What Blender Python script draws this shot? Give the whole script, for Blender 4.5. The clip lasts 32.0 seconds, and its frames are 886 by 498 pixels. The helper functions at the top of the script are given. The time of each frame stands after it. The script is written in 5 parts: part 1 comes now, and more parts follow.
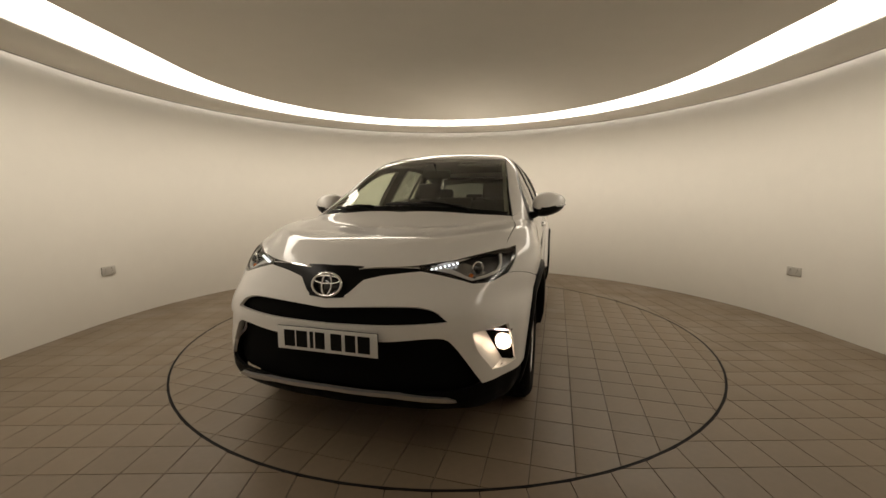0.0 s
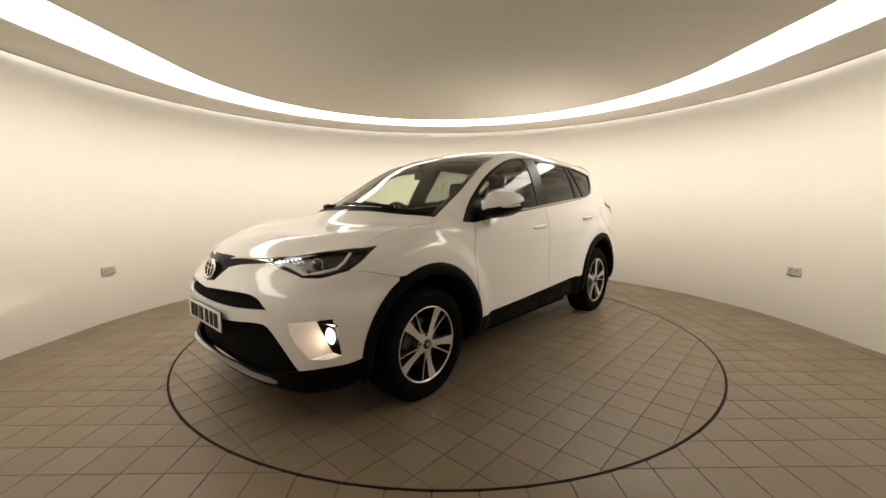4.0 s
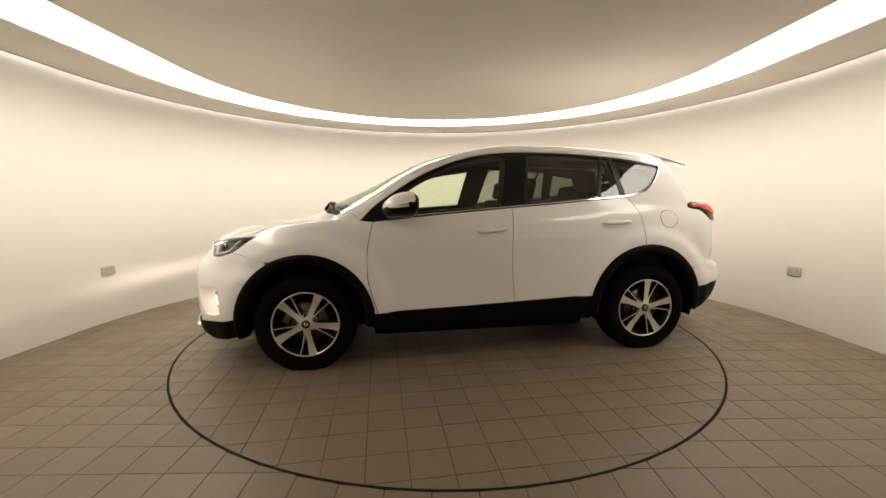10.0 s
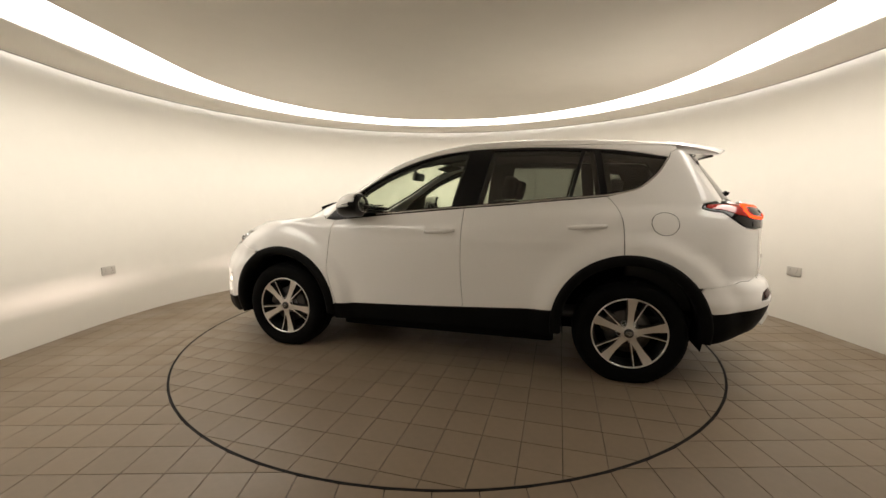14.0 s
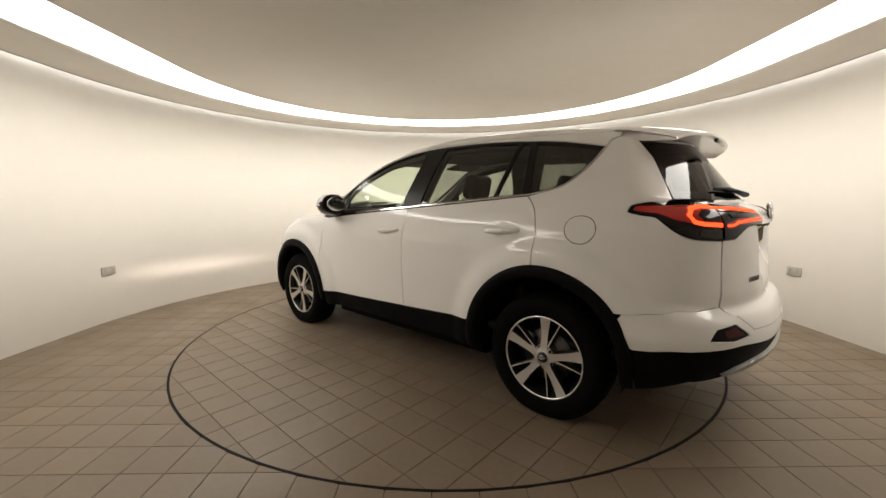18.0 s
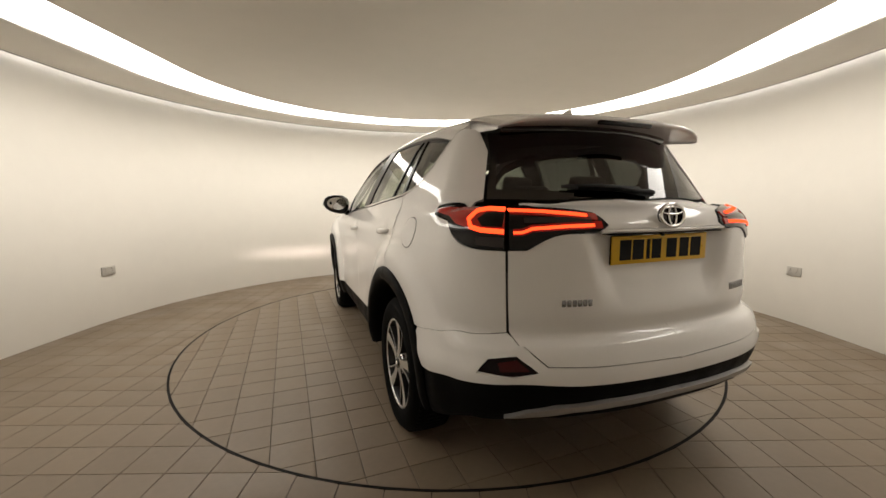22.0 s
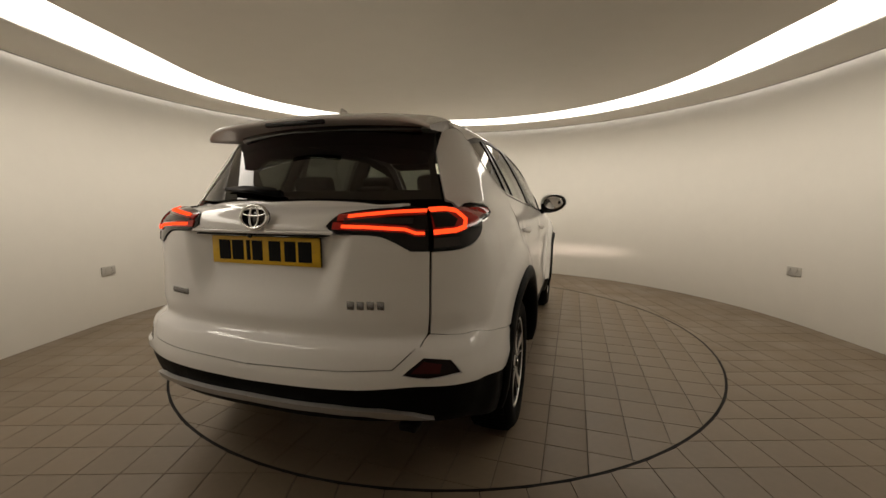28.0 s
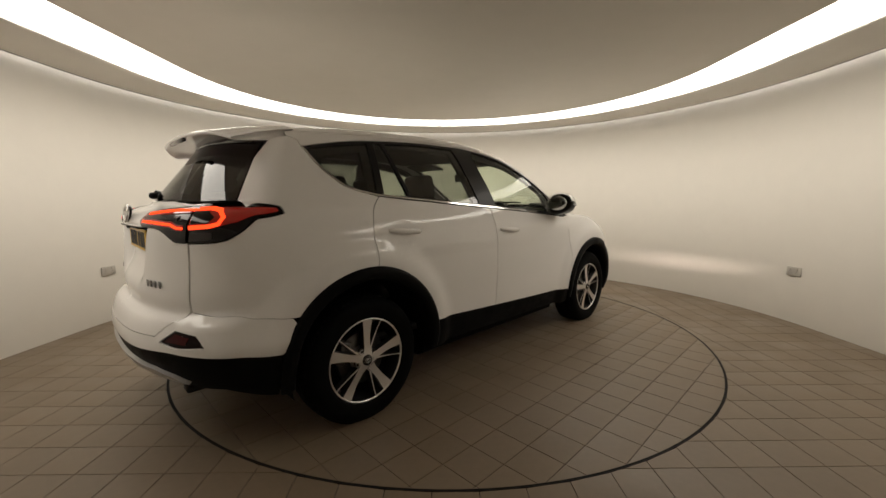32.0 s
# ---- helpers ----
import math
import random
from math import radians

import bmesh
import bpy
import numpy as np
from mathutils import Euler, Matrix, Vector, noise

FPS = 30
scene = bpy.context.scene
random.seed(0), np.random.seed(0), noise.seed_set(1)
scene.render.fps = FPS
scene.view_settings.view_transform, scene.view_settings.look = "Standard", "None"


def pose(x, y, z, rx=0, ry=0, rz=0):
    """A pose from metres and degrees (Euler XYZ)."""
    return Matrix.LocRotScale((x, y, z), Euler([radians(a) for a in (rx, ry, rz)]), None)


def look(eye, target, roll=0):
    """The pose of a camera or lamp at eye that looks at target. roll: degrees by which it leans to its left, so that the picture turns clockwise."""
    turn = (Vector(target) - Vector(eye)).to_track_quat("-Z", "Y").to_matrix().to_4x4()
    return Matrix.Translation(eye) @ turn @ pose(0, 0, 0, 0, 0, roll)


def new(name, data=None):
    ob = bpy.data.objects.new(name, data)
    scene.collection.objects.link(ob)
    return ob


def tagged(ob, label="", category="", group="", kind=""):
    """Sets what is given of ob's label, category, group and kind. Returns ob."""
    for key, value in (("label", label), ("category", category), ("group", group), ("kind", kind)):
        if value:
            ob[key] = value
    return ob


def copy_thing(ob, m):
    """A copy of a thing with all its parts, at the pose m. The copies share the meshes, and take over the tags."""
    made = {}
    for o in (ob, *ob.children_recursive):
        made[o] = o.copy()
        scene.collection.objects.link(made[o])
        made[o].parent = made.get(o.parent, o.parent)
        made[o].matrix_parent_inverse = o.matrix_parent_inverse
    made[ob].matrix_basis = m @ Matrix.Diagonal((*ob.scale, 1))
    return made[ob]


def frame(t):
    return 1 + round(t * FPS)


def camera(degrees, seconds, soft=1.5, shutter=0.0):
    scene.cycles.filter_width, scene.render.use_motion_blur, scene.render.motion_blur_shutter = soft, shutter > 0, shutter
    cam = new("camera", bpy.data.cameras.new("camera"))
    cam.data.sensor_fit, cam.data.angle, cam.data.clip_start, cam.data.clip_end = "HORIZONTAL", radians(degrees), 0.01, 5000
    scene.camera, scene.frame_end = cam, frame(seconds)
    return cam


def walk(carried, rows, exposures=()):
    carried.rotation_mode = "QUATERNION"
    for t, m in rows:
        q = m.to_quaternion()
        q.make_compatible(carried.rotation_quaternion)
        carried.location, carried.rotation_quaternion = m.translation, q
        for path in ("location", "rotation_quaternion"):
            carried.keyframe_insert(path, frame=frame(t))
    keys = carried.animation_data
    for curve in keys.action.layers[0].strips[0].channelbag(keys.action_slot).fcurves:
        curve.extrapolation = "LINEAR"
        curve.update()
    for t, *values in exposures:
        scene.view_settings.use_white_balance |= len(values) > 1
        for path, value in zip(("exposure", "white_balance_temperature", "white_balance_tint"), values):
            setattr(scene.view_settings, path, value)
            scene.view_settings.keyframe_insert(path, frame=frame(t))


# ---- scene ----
EYE, SEE = (0.0, -3.787, 1.209), (-0.0064 * 5, -3.787 + 5 * 0.99272, 1.209 - 5 * 0.12025)
cam = camera(96.4, 32.0)
STILL = look(EYE, SEE, -0.19)
walk(cam, [(0, STILL), (32, STILL)], exposures=[(0, -0.45, 6750, 10), (2, -0.5, 6700, 10), (3, 0.1, 6600, 10), (5.5, 0.22, 6500, 10), (13, 0.22, 6400, 10), (17, 0.24, 6150, 10), (21, 0.24, 6150, 10), (22, 0.12, 6200, 10), (23, -0.29, 6300, 10), (24, -0.6, 6450, 10), (25, -0.64, 6550, 10), (28, -0.54, 6550, 10), (32, -0.38, 6400, 10)])

# the room: a stadium plan, light ring in the ceiling
ROOM_R, ROOM_Y, ROOM_BACK, CEIL = 3.45, -0.2, -1.8, 2.37
TABLE_R = 2.255
LIGHT_END = {-1: -3.3, 1: -2.7}
GAP = 0.055
CAR_X, CAR_Y = -0.1742, -0.0039
TURN_T = (0, 2, 5, 8, 11, 14, 17, 20, 23, 26, 29, 32)
TURN_A = (-105.63, -118.65, -138.35, -157.78, -176.93, -195.9, -215.07, -234.87, -254.89, -274.76, -294.42, -314.9)


# ---- light ----
world = bpy.data.worlds.new("world")
scene.world = world
world.use_nodes = True
world.node_tree.nodes["Background"].inputs[0].default_value = (0.0, 0.0, 0.0, 1)


# ---- materials ----
def mat(name, colour, rough=0.5, metal=0.0, coat=0.0, var=0.0, scale=8.0, bump=0.0, bump_scale=60.0, spec=0.5, transmission=0.0,
        emit=None, power=0.0, alpha=1.0, rough_var=0.0, rand=0.0, ior=1.45, coat_rough=0.03):
    m = bpy.data.materials.new(name)
    m.use_nodes = True
    nt = m.node_tree
    b = nt.nodes["Principled BSDF"]
    b.inputs["Base Color"].default_value = (*colour, 1)
    b.inputs["Roughness"].default_value = rough
    b.inputs["Metallic"].default_value = metal
    b.inputs["Coat Weight"].default_value = coat
    b.inputs["Coat Roughness"].default_value = coat_rough
    b.inputs["Specular IOR Level"].default_value = spec
    b.inputs["Transmission Weight"].default_value = transmission
    b.inputs["IOR"].default_value = ior
    b.inputs["Alpha"].default_value = alpha
    if emit:
        b.inputs["Emission Color"].default_value = (*emit, 1)
        b.inputs["Emission Strength"].default_value = power
    tc = nt.nodes.new("ShaderNodeTexCoord")
    if var or rand:
        n1 = nt.nodes.new("ShaderNodeTexNoise")
        n1.inputs["Scale"].default_value, n1.inputs["Detail"].default_value = scale, 6
        n2 = nt.nodes.new("ShaderNodeTexNoise")
        n2.inputs["Scale"].default_value, n2.inputs["Detail"].default_value = scale * 9, 4
        add = nt.nodes.new("ShaderNodeMath")
        add.operation = "ADD"
        nt.links.new(tc.outputs["Object"], n1.inputs["Vector"])
        nt.links.new(tc.outputs["Object"], n2.inputs["Vector"])
        nt.links.new(n1.outputs["Fac"], add.inputs[0])
        nt.links.new(n2.outputs["Fac"], add.inputs[1])
        rng = nt.nodes.new("ShaderNodeMapRange")
        rng.inputs["From Min"].default_value, rng.inputs["From Max"].default_value = 0.6, 1.4
        rng.inputs["To Min"].default_value, rng.inputs["To Max"].default_value = 1 - var, 1 + var
        nt.links.new(add.outputs[0], rng.inputs["Value"])
        last = rng.outputs[0]
        if rand:
            info = nt.nodes.new("ShaderNodeObjectInfo")
            r2 = nt.nodes.new("ShaderNodeMapRange")
            r2.inputs["To Min"].default_value, r2.inputs["To Max"].default_value = 1 - rand, 1 + rand
            nt.links.new(info.outputs["Random"], r2.inputs["Value"])
            geo = nt.nodes.new("ShaderNodeNewGeometry")
            r3 = nt.nodes.new("ShaderNodeMapRange")
            r3.inputs["To Min"].default_value, r3.inputs["To Max"].default_value = 1 - rand, 1 + rand
            nt.links.new(geo.outputs["Random Per Island"], r3.inputs["Value"])
            for o in (r2.outputs[0], r3.outputs[0]):
                mu = nt.nodes.new("ShaderNodeMath")
                mu.operation = "MULTIPLY"
                nt.links.new(last, mu.inputs[0])
                nt.links.new(o, mu.inputs[1])
                last = mu.outputs[0]
        mix = nt.nodes.new("ShaderNodeVectorMath")
        mix.operation = "SCALE"
        mix.inputs[0].default_value = colour
        nt.links.new(last, mix.inputs["Scale"])
        nt.links.new(mix.outputs[0], b.inputs["Base Color"])
    if rough_var:
        n3 = nt.nodes.new("ShaderNodeTexNoise")
        n3.inputs["Scale"].default_value, n3.inputs["Detail"].default_value = scale * 0.7, 5
        r4 = nt.nodes.new("ShaderNodeMapRange")
        r4.inputs["From Min"].default_value, r4.inputs["From Max"].default_value = 0.35, 0.65
        r4.inputs["To Min"].default_value, r4.inputs["To Max"].default_value = rough - rough_var, rough + rough_var
        nt.links.new(tc.outputs["Object"], n3.inputs["Vector"])
        nt.links.new(n3.outputs["Fac"], r4.inputs["Value"])
        nt.links.new(r4.outputs[0], b.inputs["Roughness"])
    if bump:
        n4 = nt.nodes.new("ShaderNodeTexNoise")
        n4.inputs["Scale"].default_value, n4.inputs["Detail"].default_value = bump_scale, 5
        bp = nt.nodes.new("ShaderNodeBump")
        bp.inputs["Strength"].default_value, bp.inputs["Distance"].default_value = bump, 0.004
        nt.links.new(tc.outputs["Object"], n4.inputs["Vector"])
        nt.links.new(n4.outputs["Fac"], bp.inputs["Height"])
        nt.links.new(bp.outputs[0], b.inputs["Normal"])
    return m


def glass_mat(name, tint, gloss=0.06, graze=0.92):
    """Thin pane: tinted see-through with a mirror sheen that grows at grazing angles."""
    m = bpy.data.materials.new(name)
    m.use_nodes = True
    nt = m.node_tree
    nt.nodes.remove(nt.nodes["Principled BSDF"])
    tr = nt.nodes.new("ShaderNodeBsdfTransparent")
    tr.inputs[0].default_value = (*tint, 1)
    gl = nt.nodes.new("ShaderNodeBsdfGlossy")
    gl.inputs["Roughness"].default_value = 0.01
    lw = nt.nodes.new("ShaderNodeLayerWeight")
    lw.inputs["Blend"].default_value = 0.5
    pw = nt.nodes.new("ShaderNodeMath")
    pw.operation, pw.inputs[1].default_value = "POWER", 5.0
    ma = nt.nodes.new("ShaderNodeMath")
    ma.operation, ma.inputs[1].default_value, ma.inputs[2].default_value = "MULTIPLY_ADD", graze, gloss
    mx = nt.nodes.new("ShaderNodeMixShader")
    nt.links.new(lw.outputs["Facing"], pw.inputs[0])
    nt.links.new(pw.outputs[0], ma.inputs[0])
    nt.links.new(ma.outputs[0], mx.inputs[0])
    nt.links.new(tr.outputs[0], mx.inputs[1])
    nt.links.new(gl.outputs[0], mx.inputs[2])
    nt.links.new(mx.outputs[0], nt.nodes["Material Output"].inputs[0])
    return m


def glow(name, colour, power):
    m = bpy.data.materials.new(name)
    m.use_nodes = True
    nt = m.node_tree
    nt.nodes.remove(nt.nodes["Principled BSDF"])
    e = nt.nodes.new("ShaderNodeEmission")
    e.inputs[0].default_value, e.inputs[1].default_value = (*colour, 1), power
    nt.links.new(e.outputs[0], nt.nodes["Material Output"].inputs[0])
    return m


WALL = mat("wall_paint", (0.72, 0.688, 0.625), 0.6, var=0.02, scale=0.8, bump=0.05, bump_scale=90)
CEILING = mat("ceiling_paint", (0.87, 0.84, 0.775), 0.8, var=0.02, scale=0.6, bump=0.04, bump_scale=120)
TRIM = mat("white_trim", (0.85, 0.84, 0.8), 0.4, var=0.02, scale=3)
EDGE = mat("edge_bead", (0.36, 0.34, 0.30), 0.5, var=0.05, scale=8)
COVE = glow("cove_strip", (1.0, 0.93, 0.86), 4.0)
LIGHT = glow("light_panel", (1.0, 0.91, 0.785), 6.8)
TILE = mat("floor_tile", (0.182, 0.139, 0.095), 0.42, var=0.08, scale=3.0, rough_var=0.1, bump=0.06, bump_scale=140, rand=0.05)
GROUT = mat("grout", (0.06, 0.045, 0.035), 0.9, var=0.15, scale=20)
STEEL = mat("dark_steel", (0.008, 0.007, 0.007), 0.5, var=0.15, scale=10, spec=0.15)
RUBBER = mat("rubber_seal", (0.012, 0.012, 0.012), 0.7, var=0.1, scale=20)
PLASTIC = mat("socket_plastic", (0.50, 0.475, 0.43), 0.45, var=0.02, scale=10)
SLOT = mat("socket_slot", (0.16, 0.15, 0.14), 0.6)
PAINT = mat("pearl_white_paint", (0.83, 0.815, 0.795), 0.45, coat=0.9, var=0.01, scale=5, spec=0.2, coat_rough=0.04)
BLACK = mat("black_cladding", (0.005, 0.005, 0.005), 0.5, var=0.15, scale=15, bump=0.12, bump_scale=500, rough_var=0.08, spec=0.07)
PILLAR = mat("pillar_black", (0.006, 0.006, 0.006), 0.3, spec=0.25)
GLOSS = mat("gloss_black", (0.008, 0.008, 0.008), 0.12, coat=0.6)
DARK = mat("dark_void", (0.005, 0.005, 0.005), 0.8, spec=0.08)
TYRE = mat("tyre_rubber", (0.004, 0.004, 0.004), 0.7, var=0.2, scale=18, bump=0.2, bump_scale=200, spec=0.06)
ALLOY = mat("machined_alloy", (0.80, 0.79, 0.78), 0.34, metal=1.0, var=0.05, scale=15)
ALLOY_DARK = mat("dark_alloy", (0.022, 0.022, 0.023), 0.35, metal=0.4, var=0.1, scale=15)
REFLECT = mat("lamp_reflector", (0.30, 0.30, 0.31), 0.25, metal=0.9)
SKID = mat("skid_silver", (0.42, 0.41, 0.40), 0.4, metal=0.6, var=0.06, scale=12)
CHROME = mat("chrome", (0.75, 0.75, 0.75), 0.08, metal=1.0)
SILVER = mat("satin_silver", (0.6, 0.59, 0.58), 0.3, metal=0.8, var=0.05, scale=12)
GLASS = glass_mat("clear_glass", (0.86, 0.92, 0.82))
PRIVACY = glass_mat("privacy_glass", (0.34, 0.36, 0.32), 0.085)
REARGLASS = glass_mat("rear_screen_glass", (0.12, 0.127, 0.115), 0.08)
LENS = glass_mat("lamp_lens", (0.93, 0.93, 0.92), 0.025, 0.3)
REDLENS = mat("red_lens", (0.30, 0.010, 0.006), 0.12, coat=0.6, emit=(1, 0.05, 0.03), power=0.05)
SMOKE = mat("smoked_lens", (0.006, 0.004, 0.004), 0.12, coat=0.25, spec=0.25)
TAILGLOW = glow("tail_glow", (1.0, 0.060, 0.012), 2.7)
LED = glow("white_led", (0.88, 0.95, 1.0), 4.0)
# hidden emitter added behind each fog lamp, stands in for the beam of its lens
BEAM = glow("added_beam_source", (1.0, 0.80, 0.70), 25000.0)
TRIMGREY = mat("pale_trim", (0.72, 0.72, 0.72), 0.25, coat=0.5)
SATIN = mat("satin_black", (0.005, 0.005, 0.005), 0.28, spec=0.15)
FOG = glow("fog_glow", (1.0, 0.74, 0.52), 12.0)
INTERIOR = mat("interior_plastic", (0.03, 0.029, 0.028), 0.6, var=0.1, scale=12, bump=0.1, bump_scale=300)
SEATCLOTH = mat("seat_fabric", (0.03, 0.029, 0.029), 0.9, var=0.15, scale=30, bump=0.3, bump_scale=400)
HEADLINER = mat("headliner", (0.12, 0.115, 0.105), 0.9, var=0.04, scale=20)
WHITEPLATE = mat("white_plate", (0.72, 0.72, 0.70), 0.35, var=0.03, scale=10)
YELLOWPLATE = mat("yellow_plate", (0.75, 0.46, 0.02), 0.35, var=0.03, scale=10)
INK = mat("plate_ink", (0.008, 0.008, 0.008), 0.5, spec=0.12)
BRAKE = mat("brake_steel", (0.12, 0.115, 0.11), 0.35, metal=0.9, var=0.15, scale=30)


# ---- small builders ----
def link(name, bm, material, parent=None, label="", smooth=True):
    me = bpy.data.meshes.new(name)
    bm.to_mesh(me)
    bm.free()
    me.materials.append(material)
    if smooth:
        me.shade_smooth()
    ob = new(name, me)
    if parent is not None:
        ob.parent = parent
    if label:
        ob["label"] = label
    return ob


def part(name, bm, material, parent, label="", smooth=True):
    return link(name, bm, material, parent, label, smooth)


def raw(name, verts, faces, material, parent=None, label="", smooth=True, normals=None):
    me = bpy.data.meshes.new(name)
    me.from_pydata([tuple(v) for v in verts], [], [tuple(int(i) for i in f) for f in faces])
    me.materials.append(material)
    if smooth:
        me.shade_smooth()
    if normals is not None:
        me.normals_split_custom_set_from_vertices([tuple(n) for n in normals])
    me.update()
    ob = new(name, me)
    if parent is not None:
        ob.parent = parent
    if label:
        ob["label"] = label
    return ob


def box(bm, cx, cy, cz, sx, sy, sz, m=None, bevel=0.0):
    g = bmesh.ops.create_cube(bm, size=1.0, matrix=(m or Matrix()) @ Matrix.Translation((cx, cy, cz)) @ Matrix.Diagonal((sx, sy, sz, 1)))
    if bevel:
        es = list({e for v in g["verts"] for e in v.link_edges})
        bmesh.ops.bevel(bm, geom=es, offset=bevel, segments=2, affect="EDGES", profile=0.5)


def curve(xs, ys):
    """A smooth curve through few knots, monotone where they are; flat runs stay flat, ends go on straight."""
    xs, ys = np.array(xs, float), np.array(ys, float)
    if xs[0] > xs[-1]:
        xs, ys = xs[::-1], ys[::-1]
    h, d = np.diff(xs), np.diff(ys) / np.diff(xs)
    m = np.empty(len(xs))
    m[0], m[-1] = d[0], d[-1]
    w1, w2 = 2 * h[1:] + h[:-1], h[1:] + 2 * h[:-1]
    with np.errstate(divide="ignore", invalid="ignore"):
        m[1:-1] = np.where(d[:-1] * d[1:] > 0, (w1 + w2) / (w1 / d[:-1] + w2 / d[1:]), 0)

    def f(x):
        x = np.asarray(x, float)
        i = np.clip(np.searchsorted(xs, x) - 1, 0, len(xs) - 2)
        s = (x - xs[i]) / h[i]
        c = np.clip(s, 0, 1)
        y = (2 * c**3 - 3 * c**2 + 1) * ys[i] + (c**3 - 2 * c * c + c) * h[i] * m[i] + (3 * c * c - 2 * c**3) * ys[i + 1] + (c**3 - c * c) * h[i] * m[i + 1]
        return y + np.where(s < 0, s * h[i] * m[i], 0) + np.where(s > 1, (s - 1) * h[i] * m[i + 1], 0)
    return f


def stadium(r, y0, back, n=96):
    """Plan outline: half circle at the far end, straight sides, half circle behind. Counter-clockwise."""
    out = []
    for k in range(n + 1):
        a = math.pi * k / n
        out.append((r * math.cos(a), y0 + r * math.sin(a)))
    steps = 24
    for k in range(1, steps):
        out.append((-r, y0 + (back - y0) * k / steps))
    for k in range(n + 1):
        a = math.pi + math.pi * k / n
        out.append((r * math.cos(a), back + r * math.sin(a)))
    for k in range(1, steps):
        out.append((r, back + (y0 - back) * k / steps))
    return out


def ring_mesh(name, rings, material, label="", kind="structure", parent=None, closed=True):
    """Skin over matching plan outlines given as (outline, z)."""
    n = len(rings[0][0])
    verts = [(x, y, z) for o, z in rings for x, y in o]
    faces = []
    for r in range(len(rings) - 1):
        for k in range(n):
            j = (k + 1) % n
            faces.append((r * n + k, r * n + j, (r + 1) * n + j, (r + 1) * n + k))
    ob = raw(name, verts, faces, material, parent, label)
    return ob


# ---- room ----
def build_room():
    def wall_o(r): return stadium(r, ROOM_Y, ROOM_BACK)
    wall = ring_mesh("wall_round", [(wall_o(ROOM_R), 0), (wall_o(ROOM_R), CEIL + 0.3), (wall_o(ROOM_R + 0.15), CEIL + 0.3), (wall_o(ROOM_R + 0.15), 0)], WALL)
    tagged(wall, "smooth cream painted curved studio wall", "wall", kind="structure")
    outer_r, inner_r = 2.815, 2.305
    cr = ring_mesh("ceiling_outer", [(wall_o(ROOM_R - GAP), CEIL), (wall_o(outer_r), CEIL), (wall_o(outer_r), CEIL + 0.12), (wall_o(ROOM_R - GAP), CEIL + 0.12), (wall_o(ROOM_R - GAP), CEIL)], CEILING)
    tagged(cr, "pale matt painted ceiling band round the light ring", "ceiling", kind="structure")
    inner = wall_o(inner_r)
    n = len(inner)
    verts = [(x, y, CEIL) for x, y in inner] + [(x, y, CEIL + 0.12) for x, y in inner]
    faces = [tuple(range(n))[::-1], tuple(range(n, 2 * n))] + [(k, (k + 1) % n, n + (k + 1) % n, n + k) for k in range(n)]
    ci = raw("ceiling", verts, faces, CEILING, smooth=False)
    tagged(ci, "pale matt painted ceiling inside the light ring", "ceiling", kind="structure")
    # the glowing strip is a U that ends beside the camera; plain ceiling closes the run behind it
    a, b = wall_o(inner_r), wall_o(outer_r)
    runs = {True: [], False: []}
    for k in range(n):
        j = (k + 1) % n
        runs[min(a[k][1], a[j][1]) > LIGHT_END[1 if a[k][0] > 0 else -1]].append((a[k], a[j], b[j], b[k]))
    for lit, z, nm in ((True, CEIL + 0.012, "ceiling_light"), (False, CEIL, "ceiling_back")):
        v, f = [], []
        for q in runs[lit]:
            f.append(tuple(range(len(v), len(v) + 4)))
            v += [(x, y, z) for x, y in q]
        if lit:
            lp = new(nm)
            tagged(lp, "wide glowing white light ring flush in the ceiling", "ceiling light")
            raw("diffuser", v, f, LIGHT, lp, "glowing white diffuser", smooth=False)
        else:
            ob = raw(nm, v, f, CEILING, smooth=False)
            tagged(ob, "pale matt painted ceiling behind the light strip", "ceiling", kind="structure")
    for edge, r, way in (("inner_edge", inner_r, 1), ("outer_edge", outer_r, -1)):
        ring_mesh(edge, [(wall_o(r - 0.003 * way), CEIL - 0.0005), (wall_o(r - 0.003 * way), CEIL - 0.003), (wall_o(r + 0.004 * way), CEIL - 0.003), (wall_o(r + 0.004 * way), CEIL + 0.011)], TRIM, "slim white edge profile", parent=lp)
    lid = ring_mesh("ceiling_lid", [(wall_o(0.1), CEIL + 0.3), (wall_o(ROOM_R + 0.15), CEIL + 0.3)], CEILING)
    tagged(lid, "plain ceiling slab above the light ring", "ceiling", kind="structure")
    # shadow gap along the wall with a hidden light strip that washes the wall top
    rim = ROOM_R - GAP
    bead = ring_mesh("trim_ceiling_edge", [(wall_o(rim - 0.012), CEIL - 0.0005), (wall_o(rim - 0.012), CEIL - 0.005), (wall_o(rim + 0.002), CEIL - 0.005), (wall_o(rim + 0.002), CEIL + 0.004)], EDGE)
    tagged(bead, "slim grey metal bead along the ceiling edge", "ceiling trim", kind="structure")
    cove = ring_mesh("cove_light", [(wall_o(rim + 0.002), CEIL + 0.016), (wall_o(rim + 0.002), CEIL + 0.056)], COVE)
    tagged(cove, "hidden white light strip in the gap above the wall", "cove light")



def build_floor():
    o = stadium(ROOM_R + 0.1, ROOM_Y, ROOM_BACK)
    ground = ring_mesh("floor", [(o, -0.006), ([(TABLE_R * 1.012 * math.cos(math.atan2(y, x)), TABLE_R * 1.012 * math.sin(math.atan2(y, x))) for x, y in o], -0.006)], GROUT)
    tagged(ground, "dark grout bed under beige square floor tiles", "floor", kind="structure")
    return ground


build_room()
FLOOR = build_floor()


